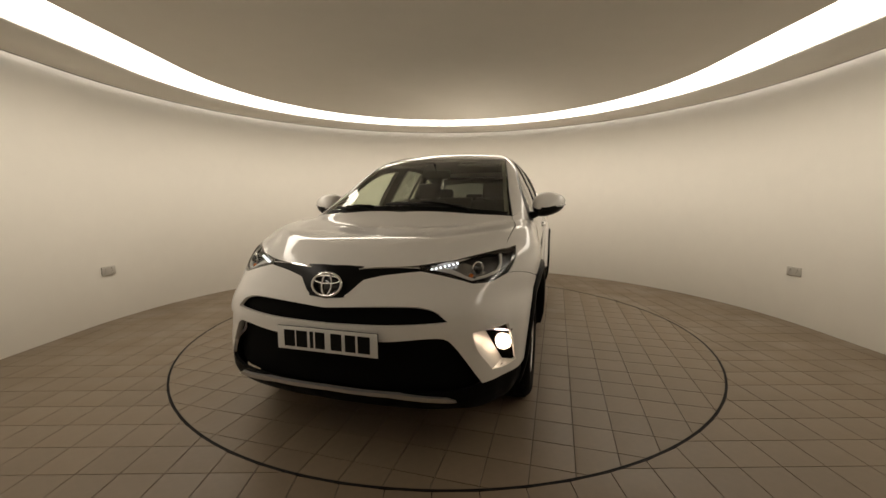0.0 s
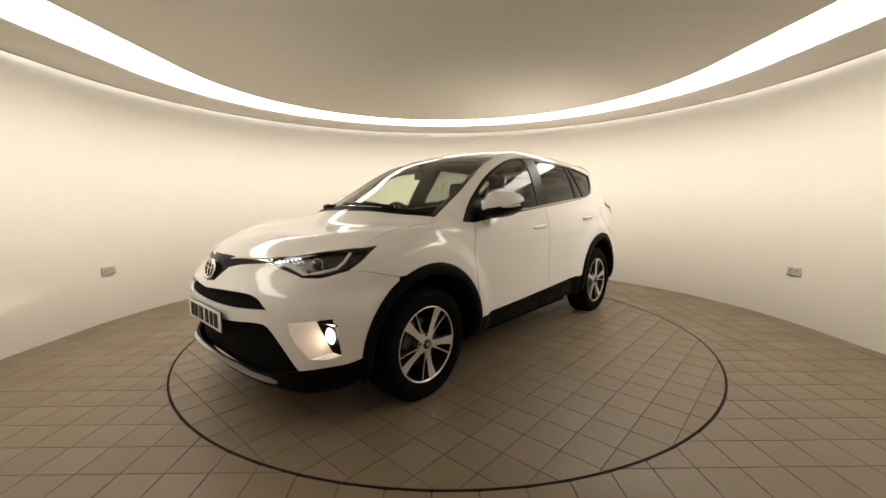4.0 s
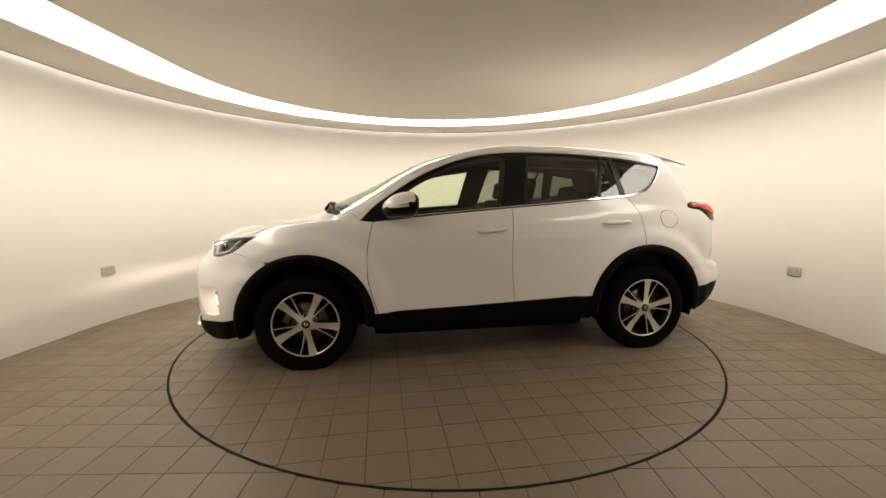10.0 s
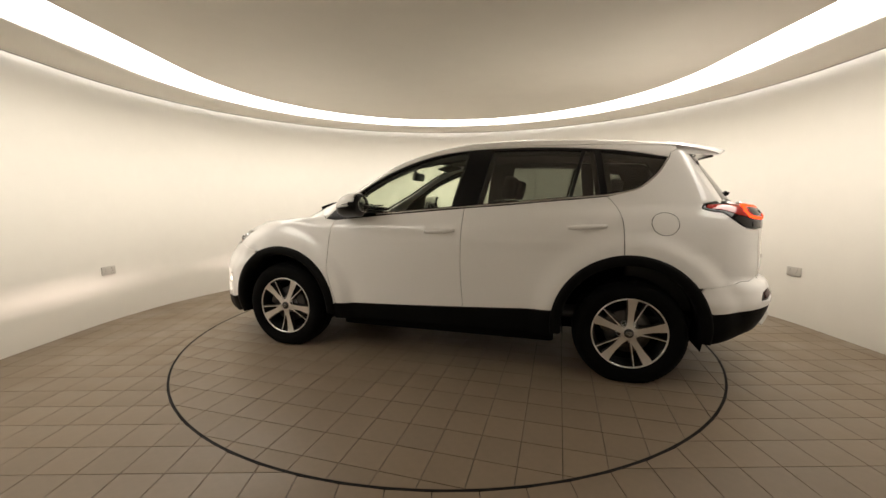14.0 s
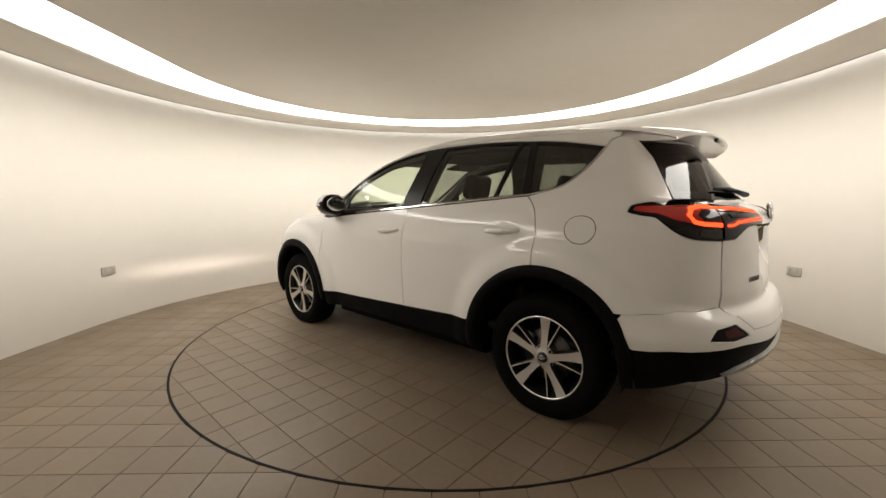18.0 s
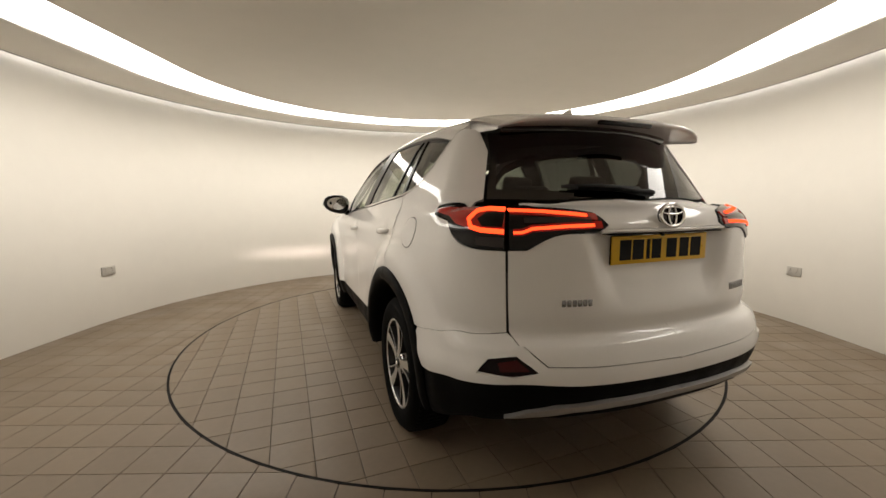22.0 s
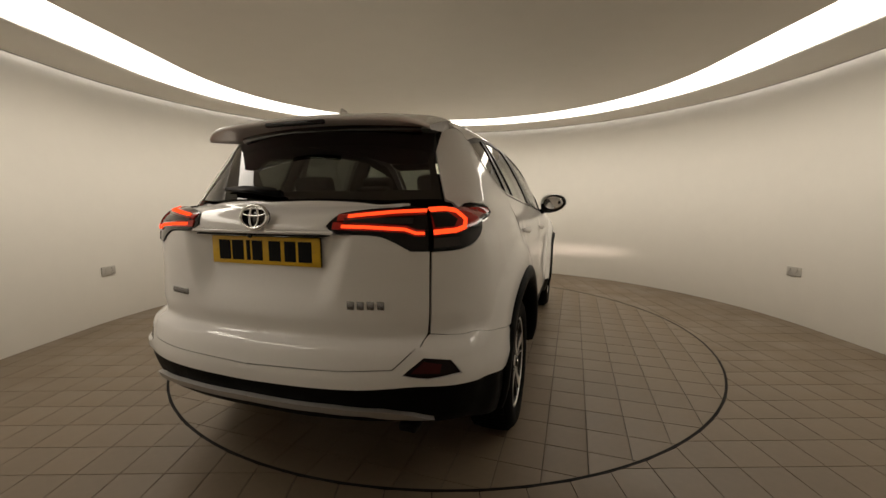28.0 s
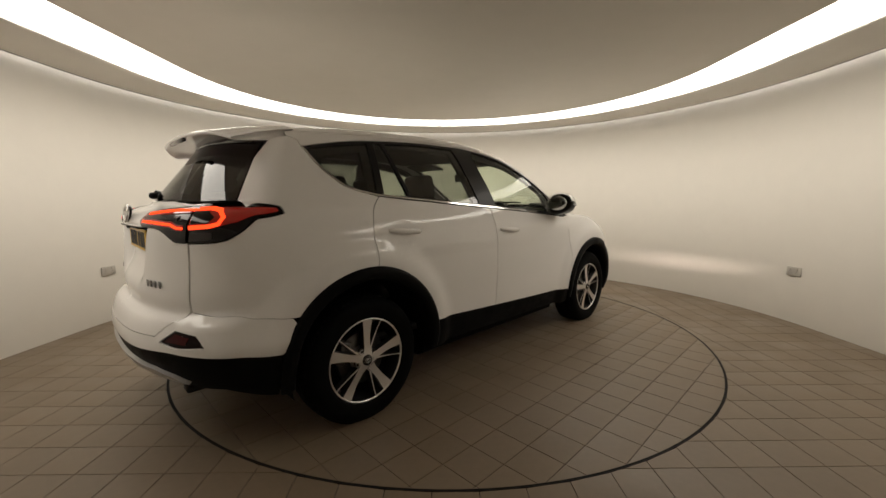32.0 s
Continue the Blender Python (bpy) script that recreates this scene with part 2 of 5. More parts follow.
# ---- car body surface: inside where body() < 0; x forward, y left, z up, from the middle of the wheelbase on the ground ----
def smax(a, b, k):
    h = np.maximum(k - np.abs(a - b), 0) / k
    return np.maximum(a, b) + h * h * k * 0.25


def smin(a, b, k):
    return -smax(-a, -b, k)


def step(a, b, x):
    s = np.clip((x - a) / (b - a), 0, 1)
    return s * s * (3 - 2 * s)


NOSE = curve((0.14, 0.22, 0.30, 0.40, 0.55, 0.68, 0.78, 0.86, 0.92, 1.0), (2.04, 2.17, 2.235, 2.25, 2.256, 2.262, 2.228, 2.182, 2.138, 2.0))
NOSE_BEND = curve((0.2, 0.4, 0.6, 0.8, 1.0), (0.26, 0.34, 0.37, 0.50, 0.62))
HOOD = curve((2.33, 2.165, 2.0, 1.85, 1.65, 1.4, 1.1), (0.80, 0.912, 0.982, 1.037, 1.092, 1.142, 1.172))
TAIL = curve((0.20, 0.30, 0.38, 0.46, 0.54, 0.585, 0.61, 0.684, 0.699, 0.711, 0.78, 0.9, 1.02, 1.1, 1.15, 1.22, 1.3), (2.0, 2.16, 2.25, 2.29, 2.312, 2.312, 2.304, 2.270, 2.236, 2.229, 2.238, 2.230, 2.226, 2.217, 2.196, 2.10, 1.98))
SECTION = curve((0.15, 0.24, 0.32, 0.42, 0.58, 0.75, 0.90, 1.0, 1.08, 1.2, 1.3), (0.80, 0.855, 0.885, 0.903, 0.908, 0.904, 0.900, 0.888, 0.862, 0.83, 0.79))
PLAN = curve((-2.3, -2.0, -1.7, -1.3, -0.8, 0.6, 1.0, 1.35, 1.7, 1.95, 2.3), (-0.22, -0.085, -0.03, 0.004, 0.0, 0.0, 0.003, 0.006, -0.028, -0.085, -0.22))
ROOF = curve((1.44, 1.27, 0.85, 0.635, 0.425, 0.25, -0.02, -0.3, -0.6, -1.0, -1.5, -1.9), (1.06, 1.147, 1.340, 1.453, 1.548, 1.602, 1.659, 1.686, 1.690, 1.676, 1.638, 1.598))
CABIN = curve((1.0, 1.1, 1.25, 1.40, 1.52, 1.60, 1.7), (0.875, 0.850, 0.796, 0.725, 0.659, 0.598, 0.498))
CABIN_PLAN = curve((-2.1, -1.9, -1.6, -1.2, -0.6, 0.1, 0.6, 1.0, 1.4), (-0.075, -0.042, -0.016, -0.004, 0.0, 0.0, -0.012, -0.030, -0.058))


def belt(x):
    return 1.152 - 0.085 * x


def body(p):
    x, y, z = p[:, 0], np.abs(p[:, 1]), p[:, 2]
    # wheel arch swell
    swell = 0.0
    for cx in (1.33, -1.33):
        r = np.hypot(x - cx, z - 0.36)
        swell = swell + 0.030 * (1 - step(0.55, 0.665, r))
    zr = z - 0.25 * (belt(x) - 1.15) * step(0.8, 1.2, z)
    side = y - (SECTION(zr) + PLAN(x) + swell - 0.007 * np.exp(-((z - 0.60) / 0.12) ** 2) * step(-0.9, -0.5, x) * step(0.95, 0.6, x) + 0.012 * step(0.712, 0.69, z) * step(-1.66, -1.95, x))
    flat = step(0.86, 0.72, z)
    front = x - (NOSE(z) - NOSE_BEND(z) * y * y * (1 - 0.55 * flat * (1 - 2 * y * y)))
    rear = -x - (TAIL(z) - 0.11 * y * y - (0.40 + 0.05 * step(0.66, 0.72, z)) * y**4)
    top = z - np.where(x > 0.9, np.minimum(HOOD(x + 0.10 * y * y) - 0.028 * y * y, 1.3), HOOD(0.9) - 0.028 * y * y)
    top = smax(top, z - belt(x) - 0.02, 0.04)
    low = smax(smax(side, front, 0.16 - 0.085 * step(0.76, 0.62, z)), rear, 0.07)
    low = smax(low, top * 0.95, 0.09 - 0.045 * step(0.95, 1.2, x))
    low = smax(low, 0.19 - z, 0.05)
    # cabin
    xs = x + 0.27 * y * y * step(-0.6, 0.9, x)
    up = (z - (ROOF(xs) - 0.10 * y * y)) * 0.9
    cs = (y - (CABIN(z) + CABIN_PLAN(x))) * 0.9
    back = (-x - (2.09 - 0.775 * (np.maximum(z, 1.205) - 1.21) - 0.50 * y * y)) * 0.8
    cab = smax(smax(up, cs, 0.07), back, 0.05)
    cab = smax(cab, 0.9 - z, 0.02)
    return smin(low, cab, 0.02)


def grad(p):
    e = 0.004
    g = np.stack([body(p + np.eye(3)[i] * e) - body(p - np.eye(3)[i] * e) for i in range(3)], 1)
    return g / np.maximum(np.linalg.norm(g, axis=1, keepdims=True), 1e-9)


def cast(p, d):
    """Move points along -d from outside onto the body surface."""
    q = p + d * 0.5
    t = np.zeros(len(p))
    done = np.zeros(len(p), bool)
    for _ in range(60):
        v = body(q - d * t[:, None])
        done = done | (v < 0.002)
        t = t + np.where(done, 0, np.clip(v * 0.6, 0.003, 0.2))
        if done.all():
            break
    lo, hi = t - 0.03, t + 0.01
    for _ in range(14):
        mid = (lo + hi) / 2
        inside = body(q - d * mid[:, None]) < 0
        hi = np.where(inside, mid, hi)
        lo = np.where(inside, lo, mid)
    return q - d * ((lo + hi) / 2)[:, None]


def snap(p):
    for _ in range(10):
        p = p - grad(p) * (body(p) * 0.8)[:, None]
    return p


def outline(pts, seg=0.025, smooth=False):
    """Dense closed outline through rough corner points; a point with a 4th value > 0 is a soft bend."""
    n = len(pts)
    P = np.array([q[:3] for q in pts], float)
    soft = [len(q) > 3 or smooth for q in pts]
    out = []
    for k in range(n):
        a, b = P[k], P[(k + 1) % n]
        pa, pb = P[k - 1], P[(k + 2) % n]
        L = np.linalg.norm(b - a)
        m = max(2, int(L / seg))
        ta = (b - pa) / 2 * min(1.0, 2 * L / max(np.linalg.norm(b - pa), 1e-6)) if soft[k] else b - a
        tb = (pb - a) / 2 * min(1.0, 2 * L / max(np.linalg.norm(pb - a), 1e-6)) if soft[(k + 1) % n] else b - a
        for i in range(m):
            s = i / m
            out.append((2 * s**3 - 3 * s * s + 1) * a + (s**3 - 2 * s * s + s) * ta + (3 * s * s - 2 * s**3) * b + (s**3 - s * s) * tb)
    return np.array(out)


def inset2d(q, w):
    """Shift a closed 2D outline inwards by w."""
    area = np.sum(q[:, 0] * np.roll(q[:, 1], -1) - np.roll(q[:, 0], -1) * q[:, 1])
    if area < 0:
        q = q[::-1]
    e = np.roll(q, -1, 0) - q
    e = e / np.maximum(np.linalg.norm(e, axis=1, keepdims=True), 1e-9)
    nrm = np.stack([-e[:, 1], e[:, 0]], 1)
    v = nrm + np.roll(nrm, 1, 0)
    v = v / np.maximum(np.sum(v * np.roll(nrm, 1, 0), 1, keepdims=True), 0.35)
    return q + v * w


def inside2d(pts, poly):
    x, y = pts[:, 0], pts[:, 1]
    c = np.zeros(len(pts), bool)
    a, b = poly, np.roll(poly, -1, 0)
    for (x1, y1), (x2, y2) in zip(a, b):
        if y1 != y2:
            c ^= ((y1 > y) != (y2 > y)) & (x < (x2 - x1) * (y - y1) / (y2 - y1) + x1)
    return c


from mathutils.geometry import delaunay_2d_cdt


def panel(name, pts, d, material, parent, label="", gap=0.0025, off=0.0, depth=0.018, h=0.03, holes=(), seg=0.025, smooth=False, mirror=False, on_surface=True, shape=None, straight=False):
    """A sheet cut out of the body surface. pts: rough 3D corners; d: the way it is looked at from outside; off: set out or in along the
    surface normal; depth: its turned-in edge; straight: corners keep their place as seen along d. shape(p): extra offset along the normal."""
    d = np.array(d, float)
    d /= np.linalg.norm(d)
    e1 = np.cross((0, 0, 1.0), d) if abs(d[2]) < 0.9 else np.cross((0, 1.0, 0), d)
    e1 /= np.linalg.norm(e1)
    e2 = np.cross(d, e1)
    B = np.stack([e1, e2], 1)
    o3 = outline(pts, seg, smooth)
    if straight:
        o3 = cast(o3, d)
    elif on_surface:
        mid = (np.abs(o3[:, 1]) < 1e-6) & (abs(d[1]) < 1e-6)
        line = cast(o3[mid], d) if mid.any() else o3[mid]
        o3 = snap(o3)
        o3[mid] = line
    loops = [inset2d(o3 @ B, gap)]
    base = float(np.max(o3 @ d))
    for hp in holes:
        h3 = outline(hp, seg, False)
        if on_surface:
            h3 = snap(h3)
        loops.append(inset2d(h3 @ B, -gap))
    lo, hi = loops[0].min(0), loops[0].max(0)
    gx, gy = np.meshgrid(np.arange(lo[0] + h / 2, hi[0], h), np.arange(lo[1] + h / 2, hi[1], h))
    g = np.stack([gx.ravel(), gy.ravel()], 1)
    keep = inside2d(g, loops[0])
    for lp in loops[1:]:
        keep &= ~inside2d(g, lp)
    g = g[keep]
    allb = np.concatenate(loops)
    if len(g):
        dist = np.min(np.hypot(g[:, None, 0] - allb[None, :, 0], g[:, None, 1] - allb[None, :, 1]), 1)
        g = g[dist > h * 0.45]
    verts = [Vector(v) for v in allb] + [Vector(v) for v in g]
    edges, k = [], 0
    for lp in loops:
        edges += [(k + i, k + (i + 1) % len(lp)) for i in range(len(lp))]
        k += len(lp)
    vo, eo, fo, ov, oe, of = delaunay_2d_cdt(verts, edges, [], 0, 1e-6)
    v2 = np.array([tuple(v) for v in vo])
    cen = np.array([np.mean(v2[list(f)], 0) for f in fo])
    ok = inside2d(cen, loops[0])
    for lp in loops[1:]:
        ok &= ~inside2d(cen, lp)
    faces = [tuple(f) for f, u in zip(fo, ok) if u]
    p3 = v2 @ B.T + d * base
    p3 = cast(p3, d)
    nr = grad(p3)
    if shape is not None:
        p3 = p3 + nr * shape(p3)[:, None]
        # surface turned by the extra relief
        vn = np.zeros_like(p3)
        fa = np.array(faces)
        fn = np.cross(p3[fa[:, 1]] - p3[fa[:, 0]], p3[fa[:, 2]] - p3[fa[:, 0]])
        for c in range(3):
            np.add.at(vn, fa[:, c], fn)
        vn *= np.sign(np.sum(vn * nr, 1, keepdims=True)) + 1e-9
        vn[np.abs(p3[:, 1]) < 1e-3, 1] = 0
        nr = vn / np.maximum(np.linalg.norm(vn, axis=1, keepdims=True), 1e-12)
    p3 = p3 + nr * off
    # wind faces outwards
    f0 = faces[0]
    fn = np.cross(p3[f0[1]] - p3[f0[0]], p3[f0[2]] - p3[f0[0]])
    if fn @ nr[f0[0]] < 0:
        faces = [f[::-1] for f in faces]
    verts3, norms = list(p3), list(nr)
    if depth:
        cnt = {}
        for f in faces:
            for i in range(3):
                a, b = f[i], f[(i + 1) % 3]
                cnt[(a, b)] = 1
        rim = [(a, b) for a, b in cnt if (b, a) not in cnt]
        ids = {}
        for a, b in rim:
            for v in (a, b):
                if v not in ids:
                    ids[v] = len(verts3)
                    nb = nr[v]
                    verts3 += [p3[v], p3[v] - nb * depth]
                    norms += [nb, nb]
        # side normals
        sn = {v: np.zeros(3) for v in ids}
        for a, b in rim:
            t = np.cross(p3[b] - p3[a], nr[a])
            sn[a] += t
            sn[b] += t
        for v, i in ids.items():
            u = sn[v] / max(np.linalg.norm(sn[v]), 1e-9)
            norms[i] = norms[i + 1] = u
        for a, b in rim:
            faces.append((ids[b], ids[a], ids[a] + 1, ids[b] + 1))
    ob = raw(name, verts3, faces, material, parent, label, normals=norms)
    if mirror:
        mv = [(v[0], -v[1], v[2]) for v in verts3]
        mn = [(v[0], -v[1], v[2]) for v in norms]
        m2 = raw(name, mv, [f[::-1] for f in faces], material, parent, label, normals=mn)
        return ob, m2
    return ob


# ---- the car ----
CAR = new("car")
tagged(CAR, "pearl white compact sport utility car with black cladding on a turntable", "car")
AF, AR = (1.325, 0.36, 0.480), (-1.315, 0.37, 0.487)


def arc(c, a0, a1, y=0.91, n=12, dr=0.0):
    return [(c[0] + (c[2] + dr) * math.cos(radians(a0 + (a1 - a0) * k / n)), y, c[1] + (c[2] + dr) * math.sin(radians(a0 + (a1 - a0) * k / n))) for k in range(n + 1)]


def mirrored(name, pts, d, material, label="", merge=False, **kw):
    """A left panel and its right twin, or both halves as one mesh."""
    a, b = panel(name, pts, d, material, CAR, label, mirror=True, **kw)
    if merge:
        va = [v.co.copy() for v in a.data.vertices]
        na = [v.vector.copy() for v in a.data.corner_normals]
        fa = [tuple(p.vertices) for p in a.data.polygons]
        vb = [v.co.copy() for v in b.data.vertices]
        fb = [tuple(i + len(va) for i in p.vertices) for p in b.data.polygons]
        nb = [v.vector.copy() for v in b.data.corner_normals]
        me = bpy.data.meshes.new(name)
        me.from_pydata(va + vb, [], fa + fb)
        me.materials.append(material)
        me.shade_smooth()
        me.normals_split_custom_set(na + nb)
        me.update()
        bpy.data.objects.remove(b)
        a.data = me
        return a
    return a, b


# corners that neighbouring panels share
HOOD_C, HOOD_M, HOOD_S = (1.29, 0, 1.137), (1.21, 0.53, 1.143), (1.13, 0.745, 1.15)
HL_TIP, HL_TOP, HL_IN_T, HL_IN_B = (1.655, 0.822, 0.994), (1.735, 0.784, 1.008), (2.075, 0.41, 0.932), (2.07, 0.41, 0.871)
HL_LOW, HL_OUT = (1.985, 0.635, 0.800), (1.85, 0.822, 0.866)
SEAM_F = (1.575, 0.91, 0.795)
DOOR_T, DOOR_B = (0.842, 0.862, 1.066), (0.82, 0.905, 0.405)
B_T, B_B = (-0.205, 0.85, 1.163), (-0.21, 0.905, 0.44)
R_T, R_A = (-1.165, 0.82, 1.243), (-1.272, 0.90, 0.852)
DLO_F, DLO_LR, DLO_TIP = (0.935, 0.835, 1.066), (-1.27, 0.80, 1.262), (-1.553, 0.645, 1.483)
QUARTER_B = (-1.742, 0.903, 0.664)
SEAM_R = ((-2.02, 0.768, 0.703), (-1.90, 0.846, 0.685))
GATE_T, LAMP_S, GATE_B = (-1.878, 0.655, 1.216), (-2.08, 0.664, 1.024), (-2.11, 0.674, 0.716)


REAR_REFLECTOR = [(-2.08, 0.782, 0.579), (-2.09, 0.733, 0.628), (-2.15, 0.655, 0.645), (-2.20, 0.594, 0.592), (-2.15, 0.67, 0.576)]
# fog lamp pocket: its mouth on the bumper, then the corners of the black surround set back in it
FOG_POCKET = [(2.06, 0.645, 0.606), (2.0, 0.745, 0.612, 1), (1.945, 0.829, 0.621), (1.925, 0.842, 0.52, 1), (1.91, 0.848, 0.428), (1.96, 0.80, 0.412, 1), (2.02, 0.735, 0.418), (2.05, 0.665, 0.52, 1)]


def build_body():
    # hood
    mirrored("hood", [HOOD_C, HOOD_M + (1,), HOOD_S, (1.45, 0.786, 1.07, 1), HL_TOP, (1.97, 0.56, 0.966, 1), HL_IN_T + (1,), (2.15, 0.2, 0.910, 1), (2.165, 0, 0.903)], (0.3, 0, 1), PAINT,
             merge=True, gap=0.0, shape=lambda p: 0.006 * step(0.40, 0.62, np.abs(p[:, 1]) + 0.10 * (p[:, 0] - 1.3)) - 0.004)
    # fenders
    mirrored("front_fender", [HL_TIP, HL_TOP, (1.45, 0.786, 1.07, 1), HOOD_S, (1.02, 0.79, 1.155), DLO_F, DOOR_T, (0.885, 0.9, 0.87, 1), (0.888, 0.905, 0.66, 1), DOOR_B, (0.852, 0.9, 0.405)]
             + arc(AF, 175, 65) + [SEAM_F, HL_OUT, (1.75, 0.83, 0.91, 1)], (0, 0.9, 0.45), PAINT)
    # doors
    crease = lambda p: (0.003 * np.exp(-((p[:, 2] - 1.03 + 0.06 * p[:, 0]) / 0.05) ** 2)
                        - 0.009 * np.exp(-((p[:, 0] + 0.05) / 0.055) ** 2 - ((p[:, 2] - 1.0) / 0.026) ** 2) - 0.009 * np.exp(-((p[:, 0] + 1.06) / 0.055) ** 2 - ((p[:, 2] - 1.045) / 0.026) ** 2))
    doors = []
    doors += mirrored("front_door", [DOOR_T, (0.5, 0.86, 1.10), (0.1, 0.86, 1.137), B_T, (-0.192, 0.9, 0.95, 1), (-0.19, 0.905, 0.7, 1), B_B, (0.3, 0.905, 0.42), DOOR_B, (0.888, 0.905, 0.66, 1), (0.885, 0.9, 0.87, 1)], (0, 1, 0.12), PAINT, shape=crease)
    doors += mirrored("rear_door", [B_T, (-0.6, 0.85, 1.198), (-0.95, 0.84, 1.227), R_T, (-1.225, 0.85, 1.18, 1), (-1.265, 0.88, 1.05, 1), R_A] + arc(AR, 82, 13) + [(-0.84, 0.905, 0.468), B_B, (-0.19, 0.905, 0.7, 1), (-0.192, 0.9, 0.95, 1)], (0, 1, 0.12), PAINT, shape=crease)
    # rear quarters
    mirrored("rear_quarter_panel", [R_T, DLO_LR, (-1.375, 0.765, 1.290, 1), (-1.48, 0.71, 1.378, 1), DLO_TIP, (-1.562, 0.62, 1.508), (-1.60, 0.60, 1.523), (-1.68, 0.575, 1.525), (-1.765, 0.575, 1.43), GATE_T, (-1.87, 0.72, 1.206), (-1.735, 0.81, 1.190), (-1.722, 0.818, 1.156, 1), (-1.84, 0.80, 1.130), (-1.91, 0.78, 1.06, 1), (-1.98, 0.75, 1.03, 1), LAMP_S, GATE_B, *SEAM_R, QUARTER_B]
             + [(AR[0] + AR[2] * math.cos(radians(a)), 0.91, AR[1] + AR[2] * math.sin(radians(a))) for a in range(143, 92, -6)] + [R_A, (-1.265, 0.88, 1.05, 1), (-1.225, 0.85, 1.18, 1)], (-0.35, 0.9, 0.2), PAINT)
    # roof and its sides
    mirrored("roof", [(0.28, 0, 1.597), (0.243, 0.35, 1.58, 1), (0.165, 0.557, 1.555), (-0.3, 0.585, 1.615, 1), (-1.0, 0.58, 1.60, 1), (-1.60, 0.565, 1.55), (-1.66, 0.3, 1.58), (-1.68, 0, 1.60)], (0, 0, 1), PAINT, merge=True, gap=0.0)
    mirrored("side_frame", [(1.115, 0.752, 1.155), (0.65, 0.655, 1.37, 1), (0.165, 0.562, 1.555, 1), (-0.3, 0.590, 1.613, 1), (-1.0, 0.585, 1.598, 1), (-1.60, 0.568, 1.545), (-1.60, 0.60, 1.525), (-1.56, 0.62, 1.51), DLO_TIP, (-1.19, 0.635, 1.567, 1), (-0.75, 0.605, 1.60, 1), (-0.316, 0.60, 1.603, 1), (-0.1, 0.61, 1.585, 1), (0.12, 0.63, 1.537, 1), (0.34, 0.67, 1.462, 1), (0.56, 0.72, 1.365, 1), (0.79, 0.79, 1.22, 1), DLO_F, (1.02, 0.79, 1.152)], (0.1, 0.75, 0.6), PAINT, gap=0.0015)
    # tailgate
    def recess(p):
        y, z = np.abs(p[:, 1]), p[:, 2]
        r = 0.055 * (1 - step(0.29, 0.41, y + 0.25 * (1.08 - z))) * step(0.76, 0.95, z) * (1 - step(1.082, 1.094, z))
        return -r
    mirrored("tailgate", [(-2.10, 0, 1.207), (-2.03, 0.4, 1.207, 1), (-1.97, 0.53, 1.209), (-2.05, 0.53, 1.203), (-2.15, 0.34, 1.160), (-2.18, 0.297, 1.106), (-2.18, 0.343, 1.083), (-2.14, 0.5, 1.074, 1), (-2.12, 0.60, 1.026), (-2.085, 0.659, 1.024), (-2.10, 0.665, 0.85, 1), (-2.115, 0.668, 0.719), (-2.14, 0.640, 0.690), (-2.22, 0.565, 0.617), (-2.27, 0.37, 0.609, 1), (-2.31, 0, 0.606)], (-1, 0, 0.12), PAINT, merge=True, gap=0.0, h=0.009, shape=recess)
    # front bumper
    mirrored("front_bumper", [(2.23, 0, 0.765), (2.23, 0.09, 0.775, 1), (2.19, 0.17, 0.852), (2.15, 0.25, 0.863), HL_IN_B, (2.04, 0.53, 0.85, 1), HL_LOW, (1.93, 0.73, 0.818, 1), HL_OUT, SEAM_F] + arc(AF, 58, 4)
             + [(1.84, 0.89, 0.385), (2.06, 0.70, 0.361), (2.13, 0.56, 0.578, 1), (2.17, 0.48, 0.594, 1), (2.23, 0.3, 0.577), (2.25, 0, 0.567), (2.255, 0, 0.645), (2.22, 0.3, 0.65), (2.13, 0.556, 0.661), (2.16, 0.50, 0.712, 1), (2.18, 0.42, 0.728, 1), (2.25, 0, 0.718)],
             (0.8, 0.62, 0.05), PAINT, merge=True, gap=0.0, h=0.022,
             holes=[FOG_POCKET])
    # rear bumper
    mirrored("rear_bumper", [(-2.31, 0, 0.602), (-2.27, 0.37, 0.605, 1), (-2.22, 0.567, 0.613), (-2.14, 0.644, 0.688), GATE_B, *SEAM_R, QUARTER_B] + [(AR[0] + AR[2] * math.cos(radians(a)), 0.91, AR[1] + AR[2] * math.sin(radians(a))) for a in (147, 153, 159, 163)]
             + [(-1.80, 0.895, 0.505), (-2.06, 0.80, 0.535), (-2.19, 0.66, 0.555, 1), (-2.26, 0.45, 0.548), (-2.31, 0, 0.542)], (-0.8, 0.62, 0), PAINT, merge=True, gap=0.0,
             holes=[REAR_REFLECTOR],
             shape=lambda p: 0.010 * np.exp(-((p[:, 2] - 0.56) / 0.04) ** 2) * step(0.60, 0.75, np.abs(p[:, 1])))
    # black lower plastics
    mirrored("lower_bumper_trim", [(2.2, 0, 0.335), (2.18, 0.4, 0.335), (2.13, 0.60, 0.335), (2.065, 0.70, 0.355), (1.845, 0.89, 0.38)] + [(1.80, 0.89, 0.33), (1.78, 0.88, 0.255), (1.98, 0.73, 0.215), (2.12, 0.4, 0.21), (2.14, 0, 0.21)], (0.8, 0.62, -0.2), BLACK, "black plastic bumper chin", merge=True, gap=0.0, off=-0.004)
